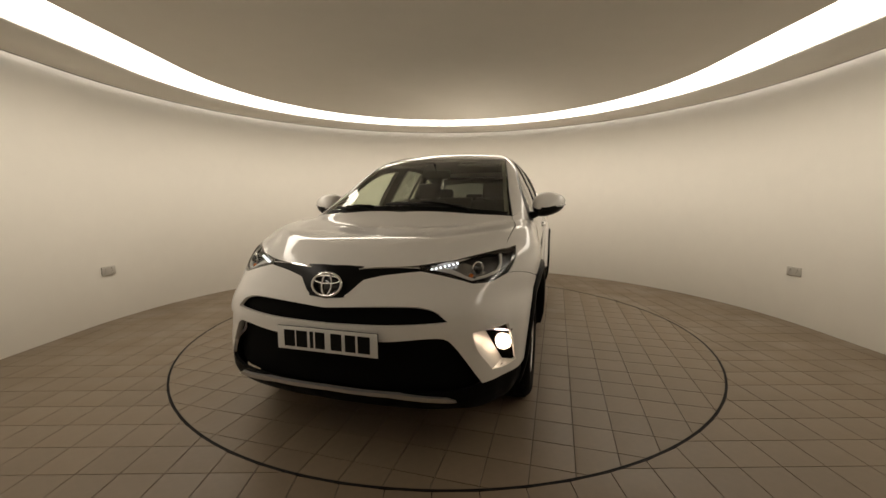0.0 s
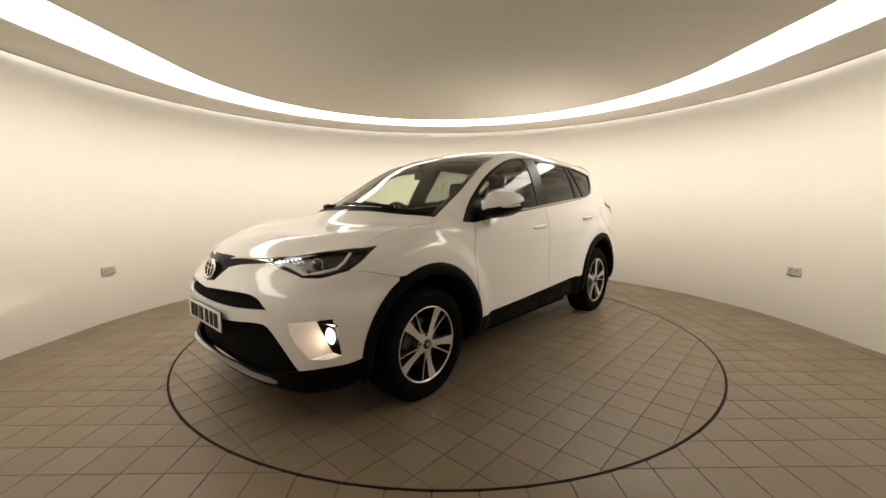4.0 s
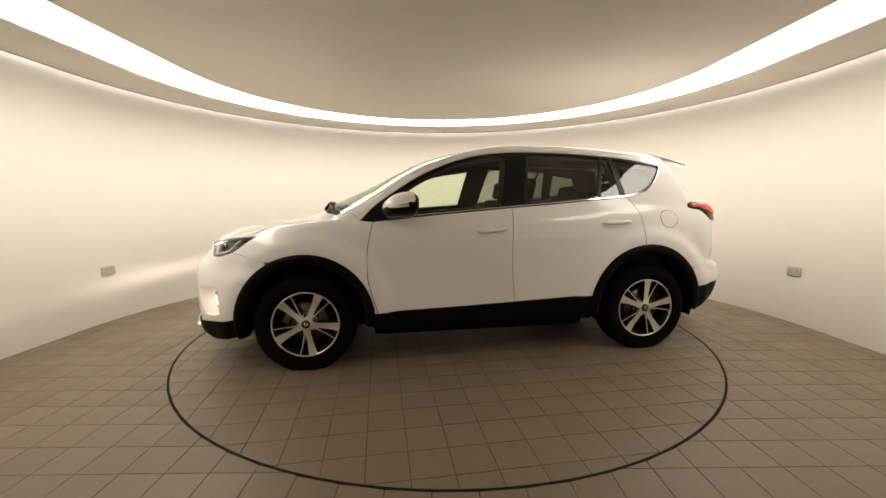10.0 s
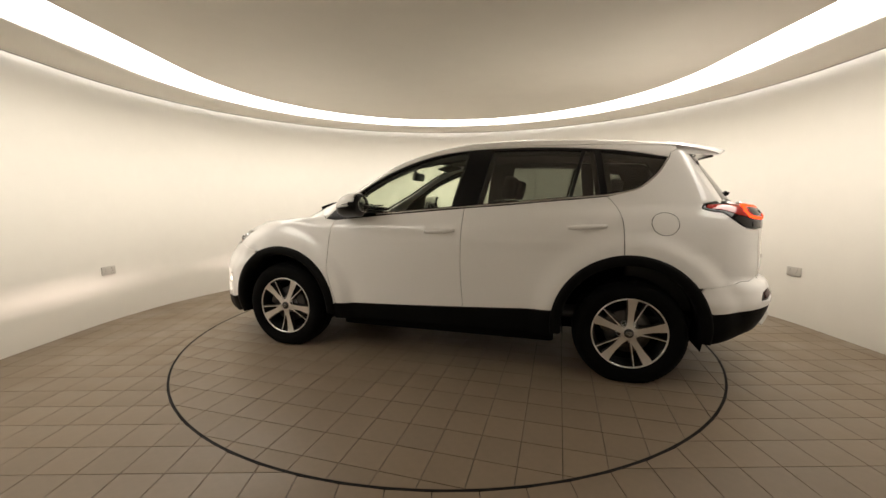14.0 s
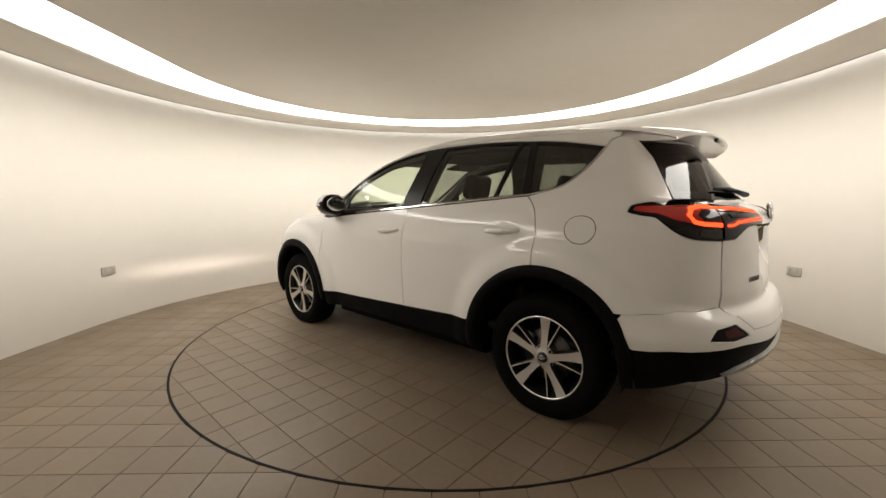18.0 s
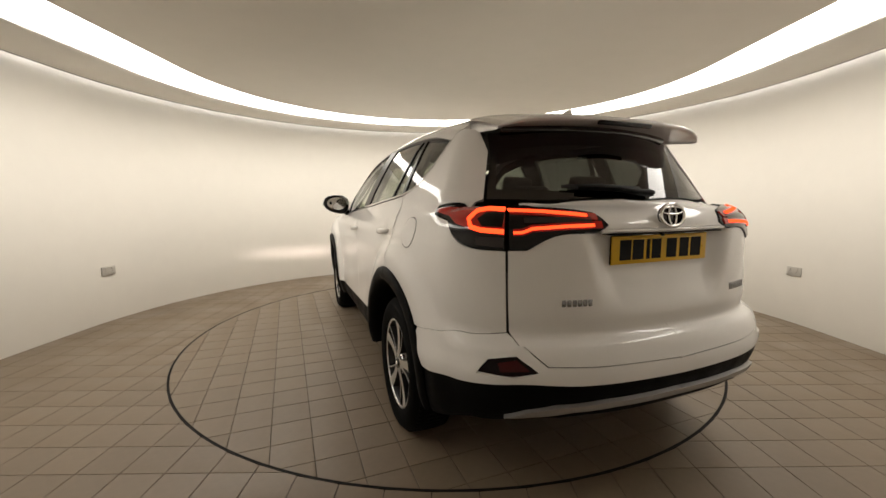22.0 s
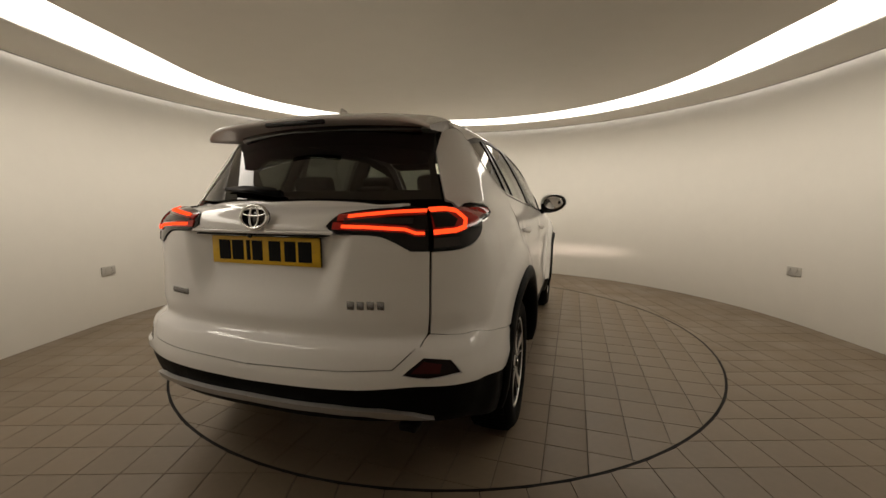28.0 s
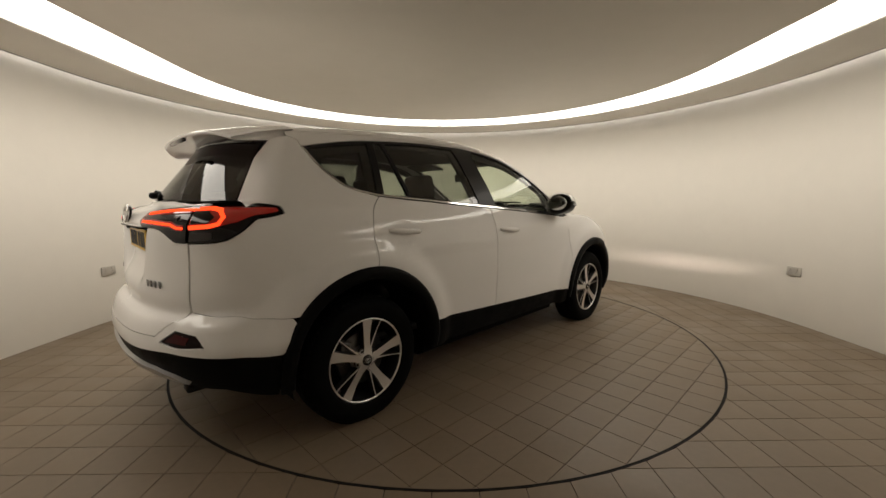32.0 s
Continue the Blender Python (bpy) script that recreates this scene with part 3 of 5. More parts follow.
    mirrored("skid_plate", [(2.2, 0, 0.342), (2.19, 0.35, 0.335), (2.14, 0.56, 0.310), (2.13, 0.60, 0.29), (2.14, 0.5, 0.300), (2.18, 0.3, 0.320), (2.19, 0, 0.326)], (0.9, 0.3, -0.1), SILVER, "satin silver skid strip", merge=True, gap=0.0, off=0.012, depth=0.02, h=0.015, seg=0.015)
    mirrored("lower_grille", [(2.25, 0, 0.577), (2.23, 0.3, 0.587), (2.15, 0.52, 0.592), (2.08, 0.66, 0.46), (2.05, 0.72, 0.35), (2.13, 0.60, 0.325), (2.2, 0, 0.33)], (1, 0.3, 0), DARK, "dark recessed lower grille", merge=True, gap=-0.012, off=-0.055, depth=0)
    mirrored("middle_grille", [(2.25, 0, 0.73), (2.18, 0.42, 0.738), (2.13, 0.52, 0.715), (2.11, 0.57, 0.66), (2.22, 0.3, 0.64), (2.255, 0, 0.635)], (1, 0.2, 0), DARK, "dark slot grille", merge=True, gap=-0.012, off=-0.03, depth=0)
    mirrored("upper_grille", [(2.165, 0, 0.899), (2.15, 0.2, 0.906), HL_IN_T, HL_IN_B, (2.15, 0.25, 0.863), (2.19, 0.17, 0.852), (2.23, 0.09, 0.775), (2.23, 0, 0.765)], (1, 0.25, 0.1), SATIN, "black grille strip", merge=True, gap=-0.008, off=-0.010, depth=0.02, h=0.015, seg=0.015, shape=lambda p: 0.014 * np.exp(-(p[:, 1] / 0.16) ** 2))
    mirrored("grille_bar", [(2.13, 0.10, 0.868), (2.10, 0.25, 0.885), (2.06, 0.42, 0.893), (2.06, 0.42, 0.886), (2.10, 0.25, 0.877), (2.13, 0.10, 0.859)], (1, 0.25, 0.1), CHROME, "thin chrome bar", gap=0, off=-0.003, depth=0.008, h=0.01, seg=0.02)
    mirrored("sill_cladding", [(0.86, 0.905, 0.398), (0.82, 0.905, 0.400), B_B[:2] + (0.434,), (-0.84, 0.905, 0.462), (-0.86, 0.9, 0.40), (-0.84, 0.88, 0.29), (0.84, 0.88, 0.28), (0.87, 0.9, 0.32)], (0, 1, -0.1), BLACK, "black plastic sill cladding", gap=0.0, off=-0.002)
    mirrored("rear_bumper_trim", [(-2.31, 0, 0.538), (-2.26, 0.45, 0.544), (-2.19, 0.66, 0.551, 1), (-2.06, 0.80, 0.531), (-1.80, 0.895, 0.50), (-1.80, 0.9, 0.40), (-1.82, 0.88, 0.29), (-2.04, 0.80, 0.34), (-2.17, 0.61, 0.40), (-2.25, 0.4, 0.40), (-2.27, 0, 0.40)], (-0.8, 0.62, -0.1), BLACK, "black plastic rear bumper trim", merge=True, gap=0.0, off=-0.006)
    mirrored("rear_skid_plate", [(-2.30, 0, 0.478), (-2.27, 0.35, 0.480), (-2.22, 0.53, 0.470), (-2.18, 0.63, 0.440), (-2.14, 0.70, 0.400), (-2.19, 0.61, 0.420), (-2.24, 0.47, 0.446), (-2.27, 0.3, 0.452), (-2.29, 0, 0.450)], (-0.9, 0.3, -0.1), SKID, "satin silver rear skid strip", merge=True, gap=0.0, off=0.012, depth=0.03, h=0.02)
    return doors


DOORS = build_body()


def arch_trim(c, a0, a1):
    """Black wheel arch lip that follows the body side and rolls into the well."""
    n, prof = 40, ((0.006, 0.000), (0.004, 0.012), (-0.012, 0.020), (-0.045, 0.020), (-0.062, 0.012), (-0.068, -0.03), (-0.05, -0.16), (-0.02, -0.34))
    pts = []
    for k in range(n + 1):
        a = radians(a0 + (a1 - a0) * k / n)
        base = []
        for dr, dy in prof:
            r = c[2] + dr
            base.append((c[0] + r * math.cos(a), 0.9, c[1] + r * math.sin(a)))
        edge = cast(np.array(base[:1]), np.array((0, 1.0, 0)))[0][1]
        pts.append([(b[0], edge + dy, b[2]) for b, (dr, dy) in zip(base, prof)])
    m = len(prof)
    for s in (1, -1):
        verts = [(x, s * y, z) for row in pts for x, y, z in row]
        faces = [((k * m + i), (k * m + i + 1), ((k + 1) * m + i + 1), ((k + 1) * m + i)) for k in range(n) for i in range(m - 1)]
        raw("wheel_arch_trim", verts, [f if s < 0 else f[::-1] for f in faces], BLACK, CAR, "black plastic wheel arch trim")


arch_trim(AF, -14, 186)
arch_trim(AR, -8, 188)


def build_glass():
    wp = [(1.28, 0, 1.14), (1.20, 0.53, 1.146, 1), (1.125, 0.735, 1.153), (0.65, 0.645, 1.375, 1), (0.168, 0.553, 1.556), (0.25, 0.35, 1.58, 1), (0.285, 0, 1.594)]
    hp = [(1.22, 0, 1.165), (1.14, 0.53, 1.17), (1.08, 0.685, 1.17), (0.65, 0.612, 1.38), (0.215, 0.527, 1.545), (0.275, 0.35, 1.565), (0.325, 0, 1.577)]
    full = lambda q: q + [(a[0], -a[1]) + tuple(a[2:]) for a in q[-2:0:-1]]
    panel("windscreen", full(wp), (0.45, 0, 0.9), GLASS, CAR, "clear laminated windscreen", gap=0.002, off=-0.005, depth=0, h=0.05)
    panel("windscreen_border", full(wp), (0.45, 0, 0.9), GLOSS, CAR, "black screen border", gap=0.001, off=-0.008, depth=0.004, holes=[full(hp)], h=0.05)
    # side windows
    top = [DLO_TIP, (-1.19, 0.635, 1.567, 1), (-0.75, 0.605, 1.60, 1), (-0.316, 0.60, 1.603, 1), (-0.1, 0.61, 1.585, 1), (0.12, 0.63, 1.537, 1), (0.34, 0.67, 1.462, 1), (0.56, 0.72, 1.365, 1), (0.79, 0.79, 1.22, 1)]
    low = [DLO_F, DOOR_T, (0.5, 0.86, 1.102), (0.1, 0.86, 1.14), B_T, (-0.6, 0.85, 1.20), (-0.95, 0.84, 1.23), R_T, DLO_LR, (-1.375, 0.765, 1.290, 1), (-1.48, 0.71, 1.378, 1)]
    w1 = [(0.66, 0.83, 1.108), (0.3, 0.84, 1.137), (-0.115, 0.83, 1.172), (-0.19, 0.63, 1.555, 1), (0.0, 0.62, 1.54, 1), (0.2, 0.65, 1.487, 1), (0.45, 0.70, 1.388, 1), (0.63, 0.74, 1.28, 1), (0.68, 0.8, 1.19, 1)]
    w2 = [(-0.30, 0.83, 1.188), (-0.6, 0.83, 1.213), (-0.925, 0.82, 1.243), (-1.005, 0.63, 1.56), (-0.75, 0.61, 1.575, 1), (-0.385, 0.61, 1.578)]
    w3 = [(-0.95, 0.82, 1.246), (-1.125, 0.82, 1.258), (-1.085, 0.64, 1.555), (-1.032, 0.63, 1.56)]
    w4 = [(-1.17, 0.80, 1.266), (-1.27, 0.79, 1.276), (-1.365, 0.75, 1.303, 1), (-1.465, 0.70, 1.385, 1), (-1.535, 0.65, 1.476), (-1.13, 0.64, 1.555)]
    d = (0, 0.9, 0.4)
    mirrored("window_frame", top + low, d, PILLAR, "gloss black window frame", gap=0.001, off=-0.004, depth=0.02, holes=[w1, w2, w3, w4])
    mirrored("front_door_window", w1, d, GLASS, "clear door glass", gap=-0.006, off=-0.010, depth=0, h=0.05)
    mirrored("rear_door_window", w2, d, PRIVACY, "dark privacy glass", gap=-0.006, off=-0.010, depth=0, h=0.05)
    mirrored("rear_vent_window", w3, d, PRIVACY, "dark privacy glass", gap=-0.006, off=-0.010, depth=0, h=0.05)
    mirrored("quarter_window", w4, d, PRIVACY, "dark privacy glass", gap=-0.006, off=-0.010, depth=0, h=0.05)
    # bright strip under the windows
    strip = [(0.66, 0.86, 1.097), (0.3, 0.86, 1.126), (-0.2, 0.85, 1.168), (-0.7, 0.85, 1.212), (-1.165, 0.83, 1.250), (-1.28, 0.80, 1.264), (-1.375, 0.765, 1.290, 1), (-1.48, 0.71, 1.378, 1), (-1.55, 0.65, 1.48)]
    up = [(x + (0.005 if x < -1.28 else 0), y, z + (0.005 if x < -1.28 else 0.010)) + tuple(r) for x, y, z, *r in strip]
    mirrored("window_strip", strip + up[::-1], d, CHROME, "bright strip under the windows", gap=0, off=0.004, depth=0.012, h=0.02)
    # rear screen
    rg = [(-2.09, 0, 1.213), (-2.01, 0.4, 1.213, 1), (-1.885, 0.648, 1.22), (-1.775, 0.575, 1.42, 1), (-1.70, 0.55, 1.51), (-1.80, 0.3, 1.515), (-1.84, 0, 1.52)]
    rh = [(-2.06, 0, 1.25), (-2.0, 0.35, 1.25), (-1.88, 0.60, 1.262), (-1.78, 0.54, 1.43), (-1.85, 0.3, 1.45), (-1.9, 0, 1.45)]
    panel("rear_window", full(rg), (-1, 0, 0.5), REARGLASS, CAR, "dark rear screen", gap=0.002, off=-0.004, depth=0, h=0.05)
    panel("rear_window_border", full(rg), (-1, 0, 0.5), GLOSS, CAR, "black rear screen border", gap=0.001, off=-0.007, depth=0.004, holes=[full(rh)], h=0.05)


build_glass()


# wheels
def lathe(bm, prof, n=64, y0=0.0):
    """Turn a profile of (radius, y) about the y axis."""
    rows = []
    for r, y in prof:
        rows.append([bm.verts.new((r * math.cos(2 * math.pi * k / n), y0 + y, r * math.sin(2 * math.pi * k / n))) for k in range(n)])
    for a, b in zip(rows, rows[1:]):
        for k in range(n):
            bm.faces.new((a[k], a[(k + 1) % n], b[(k + 1) % n], b[k]))
    return rows


def disc(bm, r, y, n=32, r0=0.0, th=0.0, cx=0.0, cz=0.0):
    prof = [(r0 if r0 else 1e-4, y), (r * 0.94, y), (r, y - 0.15 * r), (r, y - max(th, 0.2 * r))]
    rows = lathe(bm, prof, n)
    bmesh.ops.translate(bm, verts=[v for row in rows for v in row], vec=(cx, 0, cz))


def build_wheel(m, phase, name="wheel"):
    w = new(name)
    w.parent = CAR
    w.matrix_basis = m
    w["label"] = "black and machined silver alloy wheel"
    R = 0.356
    bm = bmesh.new()
    prof = [(0.232, 0.085), (0.238, 0.098), (0.252, 0.104), (0.285, 0.112), (0.312, 0.110), (0.330, 0.100), (0.343, 0.084), (R, 0.060), (R + 0.002, 0.03), (R + 0.002, -0.03), (R, -0.07), (0.335, -0.10), (0.29, -0.115), (0.235, -0.10)]
    lathe(bm, prof, 72)
    # tread blocks
    for k in range(72):
        a = 2 * math.pi * (k + 0.5) / 72
        mm = Matrix.Rotation(-a, 4, "Y") @ Matrix.Translation((R + 0.001, 0, 0))
        for yy in (-0.075, -0.03, 0.015, 0.06):
            box(bm, -0.003 if abs(yy) < 0.05 else -0.008, yy, 0, 0.008, 0.032, 0.022, mm)
    # the tread flattens and the wall bulges where the tyre stands
    for v in bm.verts:
        if v.co.z < -WZ + 0.05:
            v.co.y *= 1 + 0.6 * (-WZ + 0.05 - v.co.z)
            v.co.z = max(v.co.z, -WZ)
    part("tyre", bm, TYRE, w, "black rubber tyre")
    bm = bmesh.new()
    lathe(bm, [(0.237, 0.088), (0.236, 0.095), (0.229, 0.096), (0.224, 0.088), (0.216, 0.06), (0.205, 0.0), (0.205, -0.09), (0.235, -0.1)], 72)
    part("rim_barrel", bm, ALLOY_DARK, w)
    bm = bmesh.new()
    lathe(bm, [(0.2375, 0.090), (0.2365, 0.0965), (0.229, 0.0975), (0.226, 0.092)], 72)
    part("rim_lip", bm, ALLOY, w, "machined rim edge")
    # five spokes: a broad blade and a thin rib beside it
    for k in range(5):
        a = radians(phase + 72 * k)
        rot = Matrix.Rotation(-a, 4, "Y")
        for nm, stations in (
                ("spoke", [(0.040, -0.026, 0.026, 0.090), (0.075, -0.022, 0.022, 0.087), (0.105, -0.024, 0.019, 0.086), (0.14, -0.026, 0.019, 0.086), (0.18, -0.032, 0.022, 0.088), (0.2325, -0.041, 0.027, 0.095)]),
                ("spoke_rib", [(0.060, 0.010, 0.028, 0.086), (0.09, 0.024, 0.038, 0.085), (0.125, 0.039, 0.051, 0.085), (0.17, 0.058, 0.069, 0.088), (0.215, 0.077, 0.088, 0.0945)])):
            bm = bmesh.new()
            rows = []
            for r, z0, z1, y in stations:
                q = [(r, y - 0.035, z0 - 0.003), (r, y - 0.003, z0), (r, y, z0 + 0.002), (r, y, z1 - 0.002), (r, y - 0.003, z1), (r, y - 0.035, z1 + 0.003)]
                rows.append([bm.verts.new(rot @ Vector(v)) for v in q])
            for A, B in zip(rows, rows[1:]):
                for i in range(5):
                    bm.faces.new((A[i], A[i + 1], B[i + 1], B[i]))
            bm.faces.new(rows[0])
            bm.faces.new(rows[-1][::-1])
            bmesh.ops.recalc_face_normals(bm, faces=bm.faces)
            sp = part(nm, bm, ALLOY, w, smooth=False)
            sp.data.materials.append(ALLOY_DARK)
            for f in sp.data.polygons:
                if f.normal.y < 0.75:
                    f.material_index = 1
    bm = bmesh.new()
    lathe(bm, [(1e-4, 0.088), (0.056, 0.088), (0.066, 0.082), (0.072, 0.06), (0.075, 0.03)], 40)
    part("hub", bm, ALLOY, w)
    bm = bmesh.new()
    lathe(bm, [(1e-4, 0.097), (0.022, 0.097), (0.029, 0.094), (0.031, 0.086)], 32)
    cap = part("centre_cap", bm, GLOSS, w, "black centre cap with a chrome oval")
    bm = bmesh.new()
    for rx, rz in ((0.018, 0.012), (0.006, 0.012), (0.012, 0.005)):
        ring(bm, rx, rz, 0.0012, 0.0978)
    part("cap_emblem", bm, CHROME, cap)
    for k in range(5):
        a = radians(phase + 72 * k + 40)
        bm = bmesh.new()
        disc(bm, 0.017, 0.076, 16, cx=0.057 * math.cos(a), cz=0.057 * math.sin(a), th=0.01)
        disc(bm, 0.0105, 0.088, 6, cx=0.057 * math.cos(a), cz=0.057 * math.sin(a), th=0.02)
        part("wheel_nut", bm, ALLOY_DARK, w)
    bm = bmesh.new()
    lathe(bm, [(0.07, 0.03), (0.148, 0.03), (0.150, 0.02), (0.150, 0.008), (0.07, 0.008)], 48)
    part("brake_disc", bm, BRAKE, w, "steel brake disc")
    bm = bmesh.new()
    mm = Matrix.Rotation(radians(-25), 4, "Y")
    box(bm, 0.135, 0.02, 0, 0.06, 0.07, 0.13, mm, 0.012)
    part("brake_caliper", bm, BRAKE, w)
    bm = bmesh.new()
    lathe(bm, [(1e-4, 0.0), (0.203, 0.0), (0.203, -0.1)], 40)
    part("brake_shield", bm, DARK, w)
    return w


def ring(bm, rx, rz, t, y, n=40, cx=0.0, cz=0.0):
    """A flat-lying oval ring of round section in the xz plane."""
    rows = []
    for k in range(n):
        a = 2 * math.pi * k / n
        dx, dz = math.cos(a), math.sin(a)
        row = []
        for i in range(6):
            b = 2 * math.pi * i / 6
            o = t * math.cos(b)
            row.append(bm.verts.new((cx + (rx + o) * dx, y + t * math.sin(b), cz + (rz + o) * dz)))
        rows.append(row)
    for k in range(n):
        A, B = rows[k], rows[(k + 1) % n]
        for i in range(6):
            bm.faces.new((A[i], A[(i + 1) % 6], B[(i + 1) % 6], B[i]))


WY, WZ = 0.795, 0.337
build_wheel(pose(1.33, WY, WZ), 116.6)
build_wheel(pose(-1.33, WY, WZ), 95)
build_wheel(pose(1.33, -WY, WZ, 0, 0, 180), 80)
build_wheel(pose(-1.33, -WY, WZ, 0, 0, 180), 93)


def build_under():
    bm = bmesh.new()
    # floor pan with wheel tunnels left free
    box(bm, 0, 0, 0.25, 1.7, 1.5, 0.13, bevel=0.02)
    box(bm, 1.45, 0, 0.30, 1.3, 1.06, 0.20, bevel=0.03)
    box(bm, -1.36, 0, 0.36, 1.1, 1.24, 0.20, bevel=0.03)
    box(bm, -0.25, -0.12, 0.21, 2.4, 0.10, 0.07, bevel=0.02)
    box(bm, 0.3, 0.35, 0.225, 0.9, 0.4, 0.05, bevel=0.015)
    part("underbody", bm, DARK, CAR, "dark underbody and floor pan")
    bm = bmesh.new()
    box(bm, -1.98, -0.58, 0.345, 0.30, 0.075, 0.035, bevel=0.012)
    part("exhaust_tip", bm, STEEL, CAR, "dark exhaust outlet")
    for x in (1.33, -1.33):
        for s in (1, -1):
            bm = bmesh.new()
            rows = []
            for k in range(25):
                a = radians(-15 + 210 * k / 24)
                rows.append([bm.verts.new((x + 0.43 * math.cos(a), s * yy, 0.365 + 0.43 * math.sin(a))) for yy in (0.88, 0.55)])
            for A, B in zip(rows, rows[1:]):
                bm.faces.new((A[0], A[1], B[1], B[0]))
            bm.faces.new([r[1] for r in rows])
            part("wheel_well", bm, DARK, CAR)


build_under()


# ---- lamps, badges and fittings ----
def on(x, y, z, d, off=0.0):
    p = cast(np.array([[x, y, z]], float), np.array(d, float) / np.linalg.norm(d))
    return p[0] + grad(p)[0] * off


def band(pts, w, d):
    """Closed outline of a strip of width w about a line of rough points, seen along d."""
    d = np.array(d, float) / np.linalg.norm(d)
    P = cast(np.array(pts, float), d)
    t = np.gradient(P, axis=0)
    side = np.cross(d, t)
    side /= np.maximum(np.linalg.norm(side, axis=1, keepdims=True), 1e-9)
    a, b = P + side * w / 2, P - side * w / 2
    return [tuple(v) for v in a] + [tuple(v) for v in b[::-1]]


def holder(name, label, parent=None):
    e = new(name)
    e.parent = parent or CAR
    e["label"] = label
    return e


def under(objs, parent):
    for o in objs if isinstance(objs, (tuple, list)) else (objs,):
        o.parent = parent
    return objs


def ball(bm, c, r, sx=1, sy=1, sz=1, n=14):
    bmesh.ops.create_uvsphere(bm, u_segments=n, v_segments=n // 2 + 2, radius=r, matrix=Matrix.Translation(c) @ Matrix.Diagonal((sx, sy, sz, 1)))


def rod(bm, pts, r, n=8, flat=1.0):
    """A round bar along a line of points; r may be one radius or one for each point."""
    P = [Vector(p) for p in pts]
    rows = []
    for i, p in enumerate(P):
        t = (P[min(i + 1, len(P) - 1)] - P[max(i - 1, 0)]).normalized()
        u = t.cross(Vector((0, 0, 1)) if abs(t.z) < 0.9 else Vector((1, 0, 0))).normalized()
        v = t.cross(u)
        rr = r[i] if isinstance(r, (list, tuple)) else r
        rows.append([bm.verts.new(p + (u * math.cos(2 * math.pi * k / n) + v * flat * math.sin(2 * math.pi * k / n)) * rr) for k in range(n)])
    for A, B in zip(rows, rows[1:]):
        for k in range(n):
            bm.faces.new((A[k], A[(k + 1) % n], B[(k + 1) % n], B[k]))
    bm.faces.new(rows[0][::-1])
    bm.faces.new(rows[-1])


def build_headlights():
    d = (1, 0.75, 0.25)
    rim = [HL_TIP, HL_TOP, (1.97, 0.56, 0.964, 1), HL_IN_T, HL_IN_B, (2.04, 0.53, 0.848, 1), HL_LOW, (1.93, 0.73, 0.820, 1), HL_OUT, (1.75, 0.83, 0.91, 1)]
    homes = [holder("headlight", "clear headlight with lit white diodes") for _ in (0, 1)]

    def add(name, pts, material, label="", **kw):
        for o, h in zip(mirrored(name, pts, d, material, label, **kw), homes):
            o.parent = h
    add("lens", rim, LENS, "clear lens", gap=0.003, off=0.0, depth=0, h=0.03, seg=0.015)
    add("housing", rim, HOUSING, "dark silvered housing", gap=-0.002, off=-0.030, depth=0, h=0.02, seg=0.015)
    add("frame", rim, GLOSS, "black frame", gap=0.001, off=-0.002, depth=0.03, h=0.02, seg=0.012,
        holes=[[(1.695, 0.812, 0.984), (1.745, 0.790, 0.982), (1.97, 0.56, 0.930), (2.06, 0.43, 0.898), (2.045, 0.45, 0.880), (2.02, 0.55, 0.865), (1.985, 0.635, 0.822), (1.93, 0.72, 0.838), (1.86, 0.805, 0.878), (1.78, 0.82, 0.92)]])
    add("reflector", [(2.0, 0.50, 0.900), (1.935, 0.60, 0.915), (1.90, 0.715, 0.862), (1.985, 0.62, 0.835)], REFLECT, "silvered reflector", gap=0, off=-0.022, depth=0, h=0.015, seg=0.015)
    add("inner_trim", band([(2.05, 0.46, 0.888), (2.02, 0.55, 0.868), (1.99, 0.61, 0.832), (1.972, 0.65, 0.818)], 0.048, d), TRIMGREY, "silver trim", gap=0, off=-0.008, depth=0.01, h=0.012, seg=0.012)
    add("outer_trim", band([(1.80, 0.775, 0.958), (1.845, 0.78, 0.90), (1.88, 0.765, 0.868), (1.93, 0.71, 0.848), (1.965, 0.66, 0.838)], 0.014, d), TRIMGREY, "silver trim", gap=0, off=-0.008, depth=0.01, h=0.012, seg=0.012)
    add("upper_trim", band([(1.78, 0.765, 0.972), (1.90, 0.65, 0.945), (1.99, 0.54, 0.925)], 0.008, d), SILVER, "silver trim", gap=0, off=-0.010, depth=0.01, h=0.012, seg=0.012)
    for s, h in zip((1, -1), homes):
        for k in range(7):
            p = on(2.04 - 0.0145 * k, 0.455 + 0.017 * k, 0.884 + 0.0034 * k, d, -0.006)
            bm = bmesh.new()
            ball(bm, (p[0], s * p[1], p[2]), 0.0055, 1, 1, 0.9)
            part("diode", bm, LED, h, "lit white diode")
        p = on(1.925, 0.665, 0.885, d, -0.012)
        bm = bmesh.new()
        ball(bm, (p[0], s * p[1], p[2]), 0.026, n=20)
        part("projector", bm, LENSBALL, h, "glass projector lens")
        bm = bmesh.new()
        ring(bm, 0.029, 0.029, 0.004, 0)
        bmesh.ops.transform(bm, matrix=Matrix.Translation((p[0], s * p[1], p[2])) @ Matrix.Rotation(radians(-s * 50), 4, "Z"), verts=bm.verts)
        part("projector_ring", bm, CHROME, h)
        p = on(1.955, 0.63, 0.852, d, -0.016)
        bm = bmesh.new()
        ball(bm, (p[0], s * p[1], p[2]), 0.011)
        part("indicator_bulb", bm, AMBER, h, "amber bulb")


